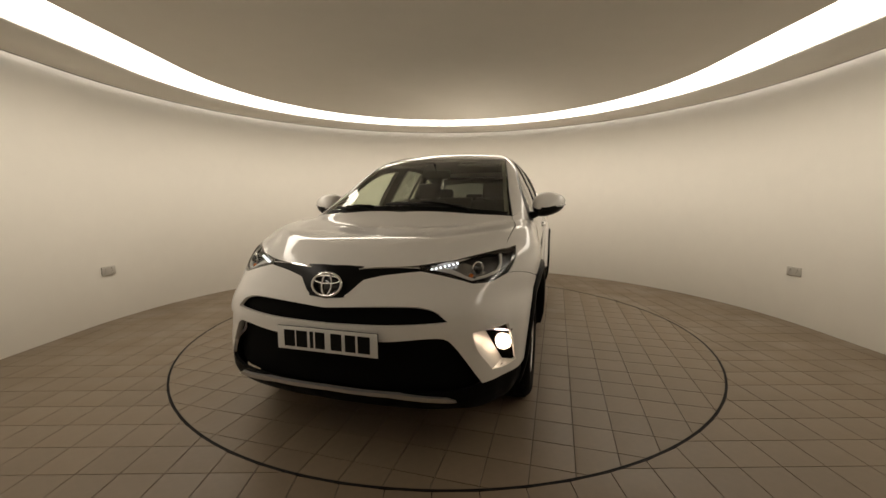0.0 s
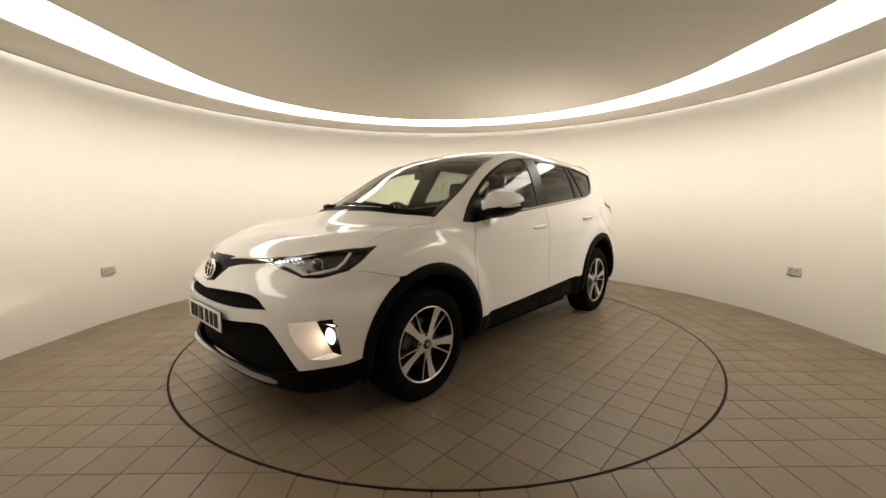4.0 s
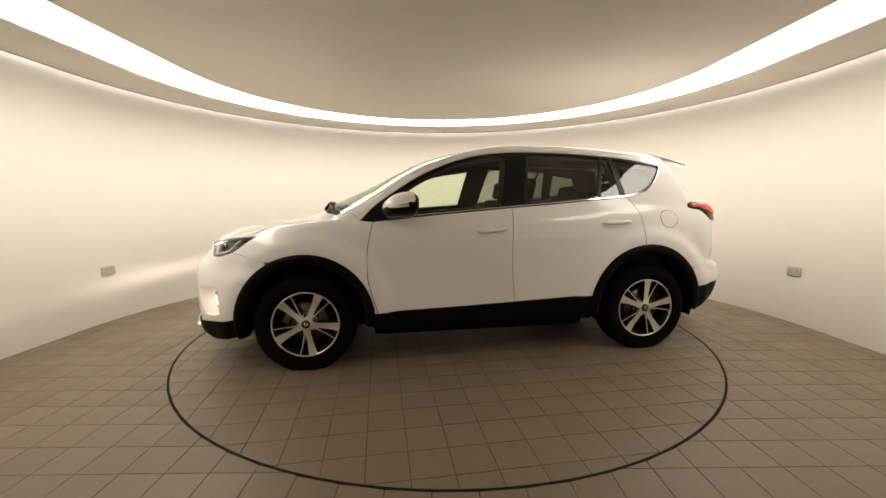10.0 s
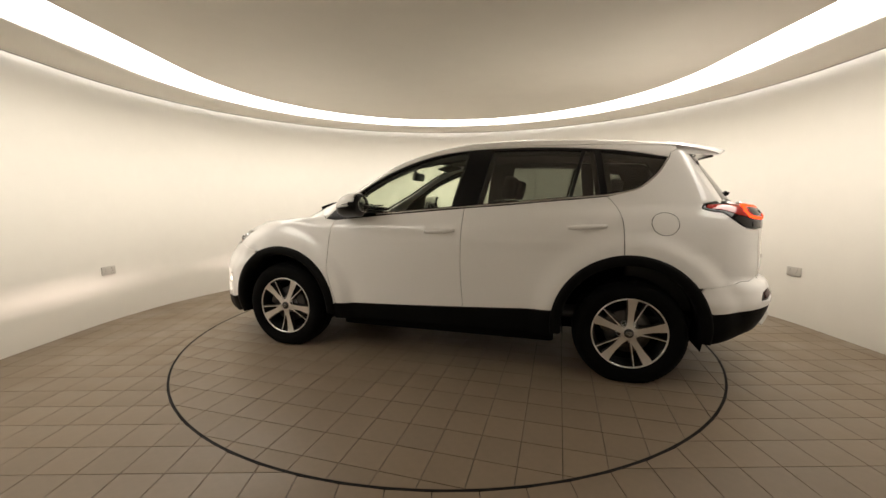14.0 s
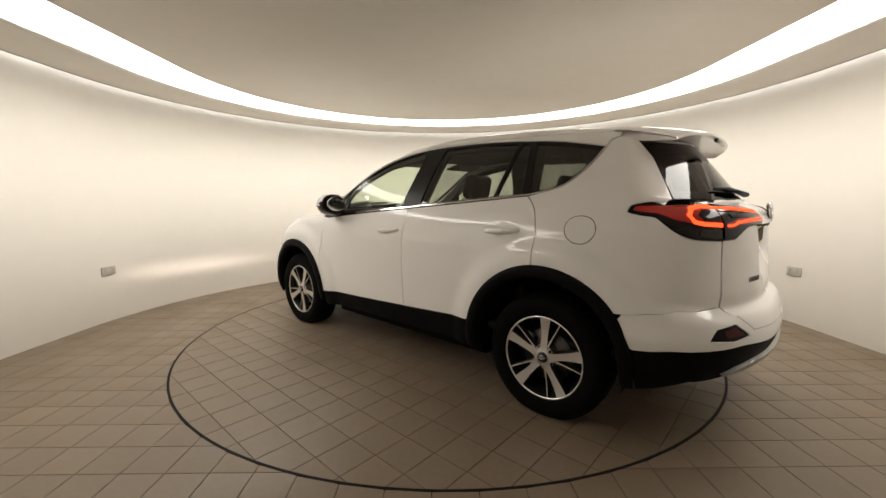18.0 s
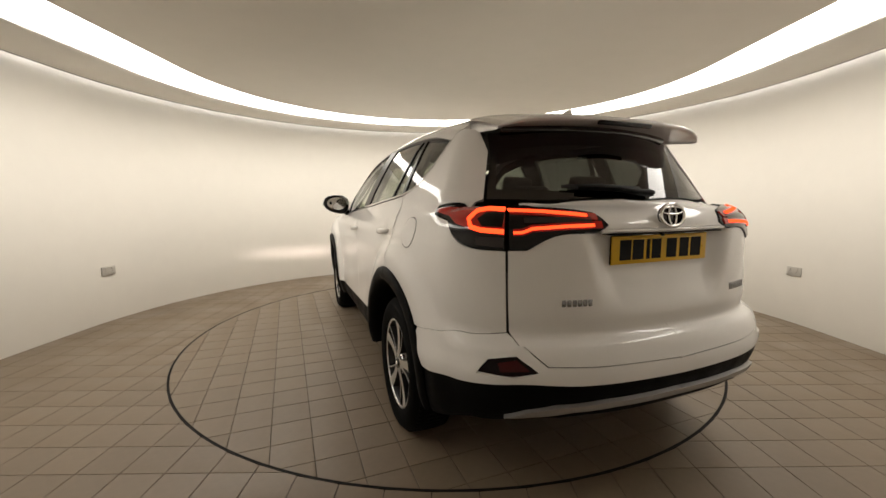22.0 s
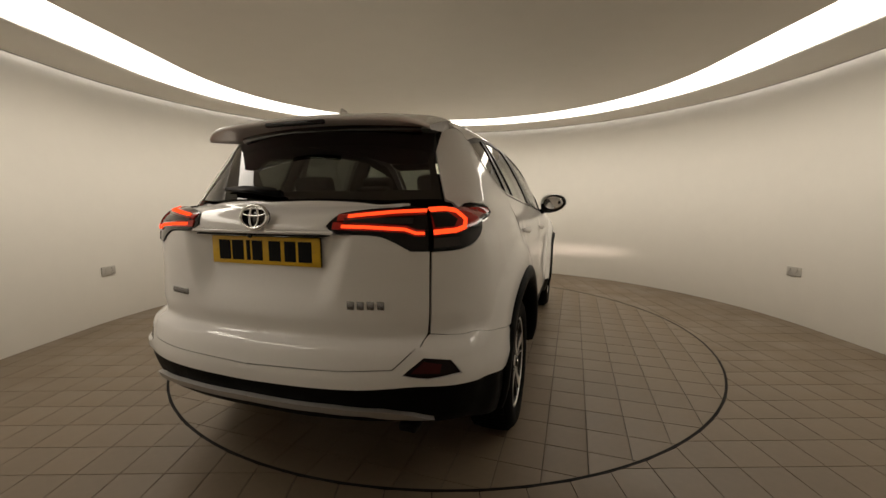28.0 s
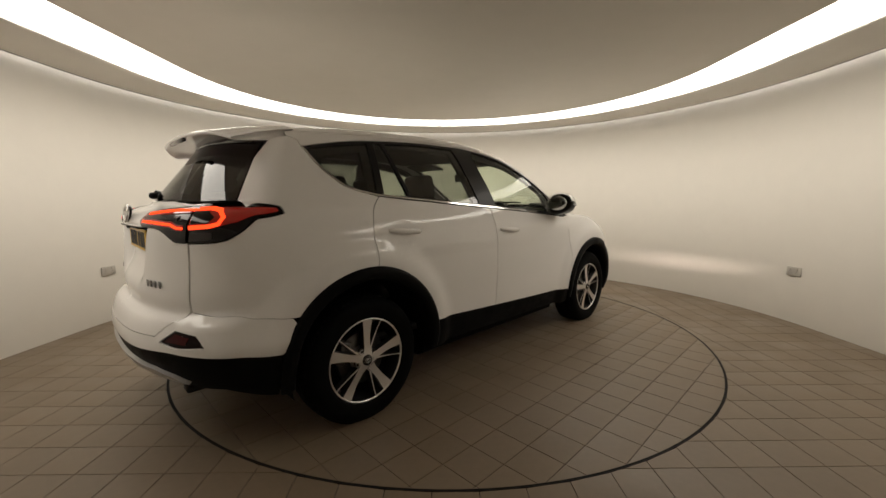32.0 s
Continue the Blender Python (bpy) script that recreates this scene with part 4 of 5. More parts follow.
HOUSING = mat("lamp_housing", (0.07, 0.07, 0.074), 0.3, metal=0.7)
LENSBALL2 = mat("clear_plastic", (0.65, 0.65, 0.65), 0.1, coat=1.0)
LENSBALL = mat("projector_glass", (0.02, 0.02, 0.022), 0.05, coat=1.0)
AMBER = mat("amber", (0.6, 0.15, 0.02), 0.2, coat=0.5)
build_headlights()


def build_fogs():
    mouth = [snap(np.array([q[:3]], float))[0] for q in FOG_POCKET]
    apex, top_out, low_out, low_in = mouth[0], mouth[2], mouth[4], mouth[6]
    top_in = np.array((1.958, 0.700, 0.590))
    top_out, low_out = top_out + (-0.013, -0.003, -0.004), low_out + (-0.006, -0.002, 0.004)
    foot = low_out + (0.022, -0.058, 0.004)
    lip = snap(outline(FOG_POCKET, 0.012))

    def line(a, b, n):
        return [a + (b - a) * k / n for k in range(n + 1)]

    def along(a, b, n, closed_back=False):
        """Points of the mouth's edge from the one nearest a to the one nearest b."""
        ia, ib = (int(np.argmin(np.linalg.norm(lip - v, axis=1))) for v in (a, b))
        run = [lip[(ia + k) % len(lip)] for k in range((ib - ia) % len(lip) + 1)]
        if closed_back:
            run = [lip[(ia - k) % len(lip)] for k in range((ia - ib) % len(lip) + 1)]
        return [run[int(round(k * (len(run) - 1) / n))] for k in range(n + 1)]

    def sheet(bm, A, B, m, s, sag=0.0):
        rows = []
        for a, b in zip(A, B):
            row = []
            for k in range(m + 1):
                f = k / m
                p = a + (b - a) * f
                p = p + np.array((-1, 0.3, 0)) * sag * math.sin(math.pi * f)
                row.append(bm.verts.new((p[0], s * p[1], p[2])))
            rows.append(row)
        for P, Q in zip(rows, rows[1:]):
            for k in range(m):
                q = (P[k], P[k + 1], Q[k + 1], Q[k])
                if len({v.co.copy().freeze() for v in q}) == 4:
                    bm.faces.new(q)

    n = 14
    for s in (1, -1):
        bm = bmesh.new()
        sheet(bm, along(apex, low_in, n, True), line(top_in + (0, -0.003, 0), foot + (0.0, -0.003, -0.002), n), 8, s, 0.012)
        part("fog_pocket", bm, PAINT, CAR)
        bm = bmesh.new()
        sheet(bm, along(apex, mouth[2], n), line(apex, top_in, n // 2) + line(top_in, top_out, n - n // 2 - 1), 3, s)
        part("fog_pocket_edge", bm, PAINT, CAR)
        bm = bmesh.new()
        sheet(bm, along(low_in, mouth[4], n, True), line(foot + (0.0, -0.003, -0.002), low_out + (0.004, 0.0, -0.004), n), 2, s)
        part("fog_pocket_base", bm, PAINT, CAR)
        # black surround; the slot above the lens is added to let the beam out
        lamp = holder("fog_lamp", "lit round fog lamp in a black surround")
        out_z = lambda z: top_out + (low_out - top_out) * (top_out[2] - z) / (top_out[2] - low_out[2])
        in_z = lambda z: top_in + (foot - top_in) * (top_in[2] - z) / (top_in[2] - foot[2])
        z1, z0 = 0.5845, 0.578
        bm = bmesh.new()
        for poly in ([top_in, in_z(z1), out_z(z1), top_out], [in_z(z0), out_z(z0), low_out, foot]):
            f = [bm.verts.new((p[0], s * p[1], p[2])) for p in poly]
            b = [bm.verts.new((p[0] - 0.012, s * p[1], p[2])) for p in poly]
            bm.faces.new(f)
            for k in range(len(f)):
                bm.faces.new((f[k], f[(k + 1) % len(f)], b[(k + 1) % len(f)], b[k]))
        bmesh.ops.recalc_face_normals(bm, faces=bm.faces)
        part("fog_lamp_bezel", bm, BLACK, lamp, "black fog lamp surround", smooth=False)
        rot = Matrix.Translation((1.930, s * 0.789, 0.524)) @ Matrix.Rotation(radians(s * -90), 4, "Z")
        bm = bmesh.new()
        ball(bm, (0, 0.004 * s, 0), 0.040, 1, 0.34, 1, 28)
        bmesh.ops.transform(bm, matrix=rot, verts=bm.verts)
        part("fog_lens", bm, FOG, lamp, "glowing lens")
        bm = bmesh.new()
        ring(bm, 0.043, 0.043, 0.0045, 0.004 * s)
        bmesh.ops.transform(bm, matrix=rot, verts=bm.verts)
        part("fog_ring", bm, CHROME, lamp)
        # added slotted box, in place of lens optics, throws the low flat beam ahead of the car
        bm = bmesh.new()
        for za, zb in ((0.575, 0.5785), (0.593, 0.584)):
            bm.faces.new([bm.verts.new((x, s * y, z)) for x, y, z in ((1.875, 0.71, za), (1.875, 0.84, za), (1.932, 0.828, zb), (1.932, 0.750, zb))])
        for ya, yb in ((0.71, 0.750), (0.84, 0.828)):
            bm.faces.new([bm.verts.new((x, s * y, z)) for x, y, z in ((1.875, ya, 0.575), (1.875, ya, 0.593), (1.932, yb, 0.584), (1.932, yb, 0.5785))])
        bm.faces.new([bm.verts.new((1.875, s * y, z)) for y, z in ((0.71, 0.575), (0.84, 0.575), (0.84, 0.593), (0.71, 0.593))])
        part("added_beam_box", bm, DARK, lamp, smooth=False)
        bm = bmesh.new()
        bm.faces.new([bm.verts.new((1.882, s * y, z)) for y, z in ((0.738, 0.585), (0.776, 0.585), (0.776, 0.590), (0.738, 0.590))])
        part("added_beam_source", bm, BEAM, lamp, smooth=False)


build_fogs()


PANE = mat("clear_lamp_pane", (0.05, 0.045, 0.045), 0.15, metal=0.5, spec=0.3)
REFLECTOR = mat("reflector_smoke", (0.012, 0.006, 0.006), 0.22, spec=0.15)
REFLECTOR_RED = mat("reflector_red", (0.05, 0.005, 0.005), 0.2, spec=0.25)


def build_tail_lamps():
    d1, d2 = (-0.8, 0.6, 0.15), (-1, 0.15, 0.1)
    outer = [(-1.87, 0.722, 1.204), (-1.737, 0.808, 1.188), (-1.725, 0.816, 1.158, 1), (-1.84, 0.80, 1.132), (-1.91, 0.78, 1.062, 1), (-1.98, 0.75, 1.032, 1), (-2.078, 0.669, 1.026), (-2.03, 0.640, 1.195), (-1.95, 0.66, 1.207)]
    inner = [(-2.03, 0.630, 1.196), (-1.98, 0.54, 1.206), (-2.05, 0.53, 1.203), (-2.15, 0.34, 1.158), (-2.18, 0.300, 1.106), (-2.18, 0.343, 1.085), (-2.14, 0.5, 1.076, 1), (-2.12, 0.60, 1.028), (-2.085, 0.655, 1.025)]
    homes = [holder("tail_lamp", "red tail lamp with glowing light guide") for _ in (0, 1)]
    gate = [holder("tailgate_lamp", "red tailgate lamp with two glowing bars") for _ in (0, 1)]

    def add(hs, name, pts, d, material, label="", **kw):
        for o, h in zip(mirrored(name, pts, d, material, label, **kw), hs):
            o.parent = h
    kw = dict(seg=0.012, h=0.012)
    add(homes, "body", outer, d1, SMOKE, "smoked dark lens", gap=0.002, off=0.006, depth=0.03, **kw)
    fit = dict(seg=0.012, h=0.012, straight=True, gap=0.0)
    add(homes, "red_lens", [(-1.90, 0.71, 1.190), (-1.748, 0.803, 1.180), (-1.740, 0.810, 1.160), (-1.845, 0.79, 1.140), (-1.91, 0.76, 1.092), (-1.99, 0.728, 1.078), (-2.068, 0.662, 1.076), (-2.045, 0.648, 1.186)], d1, REDLENS, "glossy red lens", off=0.010, depth=0.006, **kw)
    guide = [(-2.040, 0.649, 1.168), (-1.99, 0.69, 1.170), (-1.955, 0.715, 1.160), (-1.935, 0.735, 1.128), (-1.955, 0.735, 1.100), (-1.99, 0.712, 1.091), (-2.062, 0.661, 1.090)]
    add(homes, "light_guide", band(guide, 0.016, d1), d1, TAILGLOW, "glowing red light guide", off=0.0135, depth=0.006, **fit)
    add(homes, "dark_core", [(-2.045, 0.65, 1.155), (-1.99, 0.692, 1.155), (-1.966, 0.715, 1.128), (-1.99, 0.708, 1.104), (-2.05, 0.66, 1.104)], d1, SMOKE, "", off=0.012, depth=0.004, **fit)
    add(homes, "clear_pane", [(-2.068, 0.667, 1.070), (-1.995, 0.738, 1.070), (-1.998, 0.742, 1.040), (-2.075, 0.668, 1.034)], d1, PANE, "dark clear pane", off=0.009, depth=0.004, **fit)
    add(gate, "body", inner, d2, SMOKE, "smoked dark lens", gap=0.002, off=0.006, depth=0.03, **kw)
    add(gate, "upper_red_lens", band([(-2.045, 0.632, 1.163), (-2.09, 0.52, 1.156), (-2.14, 0.335, 1.138)], 0.024, d2), d2, REDLENS, "glossy red lens", off=0.010, depth=0.006, **fit)
    add(gate, "lower_red_lens", band([(-2.065, 0.640, 1.088), (-2.08, 0.612, 1.089), (-2.10, 0.580, 1.102), (-2.13, 0.46, 1.108), (-2.155, 0.325, 1.112)], 0.024, d2), d2, REDLENS, "glossy red lens", off=0.010, depth=0.006, **fit)
    add(gate, "upper_light_bar", band([(-2.045, 0.635, 1.164), (-2.09, 0.52, 1.157), (-2.14, 0.375, 1.143)], 0.0095, d2), d2, TAILGLOW, "glowing red bar", off=0.013, depth=0.006, **fit)
    add(gate, "lower_light_bar", band([(-2.065, 0.640, 1.087), (-2.08, 0.612, 1.088), (-2.10, 0.580, 1.101), (-2.13, 0.46, 1.107), (-2.155, 0.360, 1.110)], 0.0095, d2), d2, TAILGLOW, "glowing red bar", off=0.013, depth=0.006, **fit)
    add(gate, "clear_bar", band([(-2.07, 0.60, 1.128), (-2.13, 0.36, 1.126)], 0.020, d2), d2, PANE, "pale clear bar", off=0.010, depth=0.004, **fit)
    mirrored("reflector", REAR_REFLECTOR, (-0.8, 0.6, 0), REFLECTOR, "dark red rear reflector", gap=-0.004, off=-0.008, depth=0.01, seg=0.012, h=0.015)
    mirrored("reflector_core", [(-2.12, 0.70, 0.588), (-2.12, 0.715, 0.618), (-2.15, 0.655, 0.632), (-2.18, 0.618, 0.594)], (-0.8, 0.6, 0), REFLECTOR_RED, "dark red reflector", gap=0, off=-0.004, depth=0.004, seg=0.012, h=0.015)


build_tail_lamps()


def plate(name, x, z, s, material, label, cz=0.111, cy=0.0):
    p = holder(name, label)
    bm = bmesh.new()
    box(bm, x, cy, z, 0.006, 0.520, cz, bevel=0.002)
    part("panel", bm, material, p)
    bm = bmesh.new()
    box(bm, x - s * 0.006, cy, z, 0.008, 0.522, cz + 0.002, bevel=0.003)
    part("holder", bm, BLACK, p, "black plate holder")
    at = (-0.213, -0.147, -0.094, -0.050, 0.034, 0.106, 0.174)
    wide = (0.058, 0.058, 0.018, 0.050, 0.056, 0.052, 0.060)
    for a, w in zip(at, wide):
        bm = bmesh.new()
        box(bm, x + s * 0.0036, cy + s * (a + 0.02), z, 0.0016, w, 0.079)
        part("bar", bm, INK, p, smooth=False)
    for yy in (-0.235, 0.235):
        bm = bmesh.new()
        ball(bm, (x + s * 0.003, cy + yy, z), 0.005, 0.5)
        part("screw", bm, material, p)


plate("front_number_plate", 2.276, 0.567, 1, WHITEPLATE, "white number plate with black bars", cy=0.018)
plate("rear_number_plate", -2.178, 1.015, -1, YELLOWPLATE, "yellow number plate with black bars")


def emblem(name, c, lean, w, h, s):
    e = holder(name, "chrome oval badge on a dark disc")
    m = Matrix.Translation(c) @ Matrix.Rotation(radians(90 * -s), 4, "Z") @ Matrix.Rotation(radians(lean), 4, "X")
    for nm, rings, material in (("badge_ring", ((w, h, 0.0075, 0, 0),), CHROME), ("badge_inner", ((w * 0.92, h * 0.33, 0.005, 0, h * 0.42), (w * 0.33, h * 0.92, 0.005, 0, 0)), CHROME)):
        bm = bmesh.new()
        for rx, rz, t, cx, cz in rings:
            ring(bm, rx, rz, t, 0.006, cx=cx, cz=cz)
        bmesh.ops.transform(bm, matrix=m, verts=bm.verts)
        part(nm, bm, material, e)
    bm = bmesh.new()
    lathe(bm, [(1e-4, 0.004), (0.98, 0.002), (1.0, -0.01)], 40)
    bmesh.ops.transform(bm, matrix=m @ Matrix.Diagonal((w, 1, h, 1)), verts=bm.verts)
    part("badge_back", bm, GLOSS, e)


def build_gate_handle():
    g = holder("tailgate_handle", "body-coloured handle ledge with two small lamps")
    rows, bm = [], bmesh.new()
    for k in range(21):
        y = -0.335 + 0.67 * k / 20
        x = on(-2.2, y, 1.099, (-1, 0, 0))[0]
        rows.append([bm.verts.new((x + dx, y, z)) for dx, z in ((0.012, 1.100), (-0.004, 1.098), (-0.006, 1.091), (0.000, 1.085), (0.060, 1.087))])
    for A, B in zip(rows, rows[1:]):
        for i in range(4):
            bm.faces.new((A[i], B[i], B[i + 1], A[i + 1]))
    part("ledge", bm, PAINT, g, "white painted ledge")
    # black strip added as the shadow line under the overhang
    bm = bmesh.new()
    box(bm, -2.190, 0, 1.0815, 0.050, 0.60, 0.006, bevel=0.002)
    part("shade_strip", bm, BLACK, g, "thin black strip for the shade under the ledge")
    for y in (-0.115, 0.115):
        bm = bmesh.new()
        box(bm, -2.205, y, 1.0775, 0.016, 0.055, 0.006, bevel=0.002)
        part("plate_lamp", bm, LENSBALL2, g, "small clear plate lamp")
    bm = bmesh.new()
    ball(bm, (-2.210, 0.035, 1.077), 0.010)
    part("reversing_camera", bm, GLOSS, g, "black reversing camera")


emblem("front_badge", (2.218, 0, 0.820), 16, 0.076, 0.054, 1)
emblem("rear_badge", (-2.213, 0, 1.148), 8, 0.062, 0.044, -1)


def badges():
    for nm, y0, y1, n, z in (("name_badge", 0.492, 0.372, 6, 0.832), ("model_badge", -0.382, -0.524, 4, 0.832)):
        e = holder(nm, "small chrome badge strip")
        wd = (y1 - y0) / n
        for k in range(n):
            y = y0 + wd * (k + 0.5)
            p = on(-2.2, y, z, (-1, 0, 0))
            bm = bmesh.new()
            box(bm, p[0] - 0.002, y, z, 0.006, abs(wd) * 0.78, 0.024 if n == 6 else 0.030, bevel=0.0015)
            part("bar", bm, REFLECT, e)


badges()


def build_spoiler():
    n, verts, faces = 33, [], []
    prof = ((0.0, 0.004), (0.25, 0.010), (0.6, 0.008), (0.88, 0.002), (0.97, -0.001), (1.0, -0.009), (0.985, -0.018), (0.93, -0.025), (0.7, -0.036), (0.45, -0.048), (0.25, -0.058))
    m = len(prof)
    for k in range(n):
        y = -0.585 + 1.17 * k / (n - 1)
        u = abs(y) / 0.585
        x0, x1 = -1.555 - 0.075 * (1 - u * u), -1.975 + 0.05 * u**2 + 0.06 * u**8
        z0 = on(x0, y * 0.985, 1.6, (0, 0, 1))[2]
        z1 = 1.566 - 0.020 * u * u - 0.03 * u**8
        for s, dz in prof:
            x = x0 + (x1 - x0) * s
            fall = dz * (1.0 if dz > 0 else 1.0 - 0.2 * u**4)
            verts.append((x, y, z0 + (z1 - z0) * s + fall))
    for k in range(n - 1):
        for i in range(m - 1):
            faces.append((k * m + i, k * m + i + 1, (k + 1) * m + i + 1, (k + 1) * m + i))
    faces.append(tuple(range(m)))
    faces.append(tuple((n - 1) * m + i for i in range(m))[::-1])
    sp = raw("spoiler", verts, faces, PAINT, CAR, "white roof spoiler")
    bm = bmesh.new()
    box(bm, -1.960, 0, 1.540, 0.02, 0.30, 0.018, bevel=0.004)
    part("brake_light", bm, SMOKE, sp, "dark high brake light")
    # black skirt between spoiler and rear screen
    verts, faces = [], []
    for k in range(n):
        y = -0.50 + 1.0 * k / (n - 1)
        u = abs(y) / 0.54
        verts += [(-1.82 + 0.10 * u * u, y, 1.552 - 0.012 * u * u), (-1.845 + 0.12 * u * u, y, 1.528 - 0.008 * u * u), (-1.825 + 0.13 * u * u, y, 1.510 - 0.006 * u * u)]
    for k in range(n - 1):
        for i in range(2):
            faces.append((k * 3 + i, k * 3 + i + 1, k * 3 + i + 4, k * 3 + i + 3))
    raw("spoiler_skirt", verts, faces, GLOSS, CAR, "black panel under the spoiler")
    bm = bmesh.new()
    rows = []
    for k, (x, h, w) in enumerate(((-1.42, 0.0, 0.012), (-1.48, 0.02, 0.018), (-1.55, 0.052, 0.014), (-1.585, 0.058, 0.008), (-1.60, 0.03, 0.014), (-1.61, 0.0, 0.012))):
        z = on(x, 0, 1.6, (0, 0, 1))[2] - 0.006
        rows.append([bm.verts.new(v) for v in ((x, -w, z), (x, -w * 0.35, z + h), (x, w * 0.35, z + h), (x, w, z))])
    for A, B in zip(rows, rows[1:]):
        for i in range(3):
            bm.faces.new((A[i], A[i + 1], B[i + 1], B[i]))
    part("antenna_fin", bm, PAINT, CAR, "white roof antenna fin")


build_spoiler()


def build_mirrors():
    for s in (1, -1):
        e = holder("door_mirror", "white door mirror with black lower half")
        cx, cy, cz = 0.590, 0.965, 1.186

        def shell(keep, grow=0.0):
            bm = bmesh.new()
            bmesh.ops.create_uvsphere(bm, u_segments=40, v_segments=24, radius=1.0)
            for v in bm.verts:
                x, y, z = v.co
                k = (abs(x) ** 2.4 + abs(y) ** 2.4 + abs(z) ** 2.4) ** (1 / 2.4)
                x, y, z = x / k, y / k, z / k
                hx = 0.185 if x > 0 else 0.062
                hz = 0.086 * (1 - 0.16 * y) if z > 0 else 0.094 * (1 - 0.22 * y)
                x1 = max(x, 0)
                v.co = (cx + (hx + grow) * x - 0.02 * y, (cy - 0.035 * x1 * x1 + (0.122 + grow) * y) * s, cz - 0.040 * x1 * x1 + (hz + grow) * z + 0.008 * y)
            dele = [f for f in bm.faces if not keep(f.calc_center_median())]
            bmesh.ops.delete(bm, geom=dele, context="FACES")
            bmesh.ops.recalc_face_normals(bm, faces=bm.faces)
            return bm
        cut = lambda p: p.z - (1.200 + 0.08 * (abs(p.y) - 0.965) - 0.17 * (p.x - 0.52))
        part("cap", shell(lambda p: cut(p) > 0 and p.x > 0.556), PAINT, e, "white painted cap")
        part("lower_housing", shell(lambda p: cut(p) <= 0 or p.x <= 0.556, -0.0025), SATIN, e, "black lower housing")
        bm = bmesh.new()
        pts = [(0.57, 1.068, 1.186), (0.62, 1.076, 1.183), (0.68, 1.055, 1.176), (0.72, 1.02, 1.170)]
        rod(bm, [(x + 0.002, s * (y + 0.004), z - 0.006) for x, y, z in pts], [0.005, 0.009, 0.009, 0.004], 8)
        part("indicator", bm, LENSBALL2, e, "clear indicator strip")
        bm = bmesh.new()
        ball(bm, (0.529, s * 0.965, 1.187), 1.0, 0.004, 0.090, 0.060, 28)
        part("mirror_glass", bm, MIRROR, e, "mirror glass")
        bm = bmesh.new()
        rod(bm, [(0.72, s * 0.81, 1.09), (0.715, s * 0.85, 1.10), (0.69, s * 0.89, 1.118), (0.66, s * 0.94, 1.14)], [0.05, 0.048, 0.044, 0.036], 12, 0.6)
        part("arm", bm, SATIN, e, "black arm")


MIRROR = mat("mirror", (0.8, 0.8, 0.8), 0.02, metal=1.0)
build_gate_handle()
build_mirrors()


def build_handles():
    for s, doors in ((1, (DOORS[0], DOORS[2])), (-1, (DOORS[1], DOORS[3]))):
        for door, x0, x1, z0, z1 in ((doors[0], 0.085, -0.150, 0.984, 0.999), (doors[1], -0.925, -1.168, 1.028, 1.043)):
            bm = bmesh.new()
            rows = []
            for k in range(13):
                q = k / 12
                x, z = x0 + (x1 - x0) * q, z0 + (z1 - z0) * q
                y = on(x, 0.9, z, (0, 1, 0))[1] + 0.004 + 0.030 * math.sin(math.pi * q) ** 0.45
                hh = 0.009 + 0.008 * math.sin(math.pi * min(1, q * 1.05)) ** 0.5
                rows.append([bm.verts.new((x, s * (y - 0.008 + 0.010 * math.cos(a)), z + hh * math.sin(a))) for a in (2 * math.pi * i / 10 for i in range(10))])
            for A, B in zip(rows, rows[1:]):
                for i in range(10):
                    bm.faces.new((A[i], A[(i + 1) % 10], B[(i + 1) % 10], B[i]))
            bm.faces.new(rows[0])
            bm.faces.new(rows[-1][::-1])
            bmesh.ops.recalc_face_normals(bm, faces=bm.faces)
            part("handle", bm, PAINT, door, "white door handle")
    # fuel flap
    c = [(-1.51 + 0.078 * math.cos(a), 0.88, 1.065 + 0.078 * math.sin(a)) for a in (2 * math.pi * k / 32 for k in range(32))]
    panel("fuel_flap_gap", c, (0, 1, 0.1), RUBBER, CAR, gap=-0.004, off=0.0006, depth=0.0, seg=0.02)
    panel("fuel_flap", c, (0, 1, 0.1), PAINT, CAR, "round white fuel flap", gap=0.0, off=0.002, depth=0.002, seg=0.02)


build_handles()


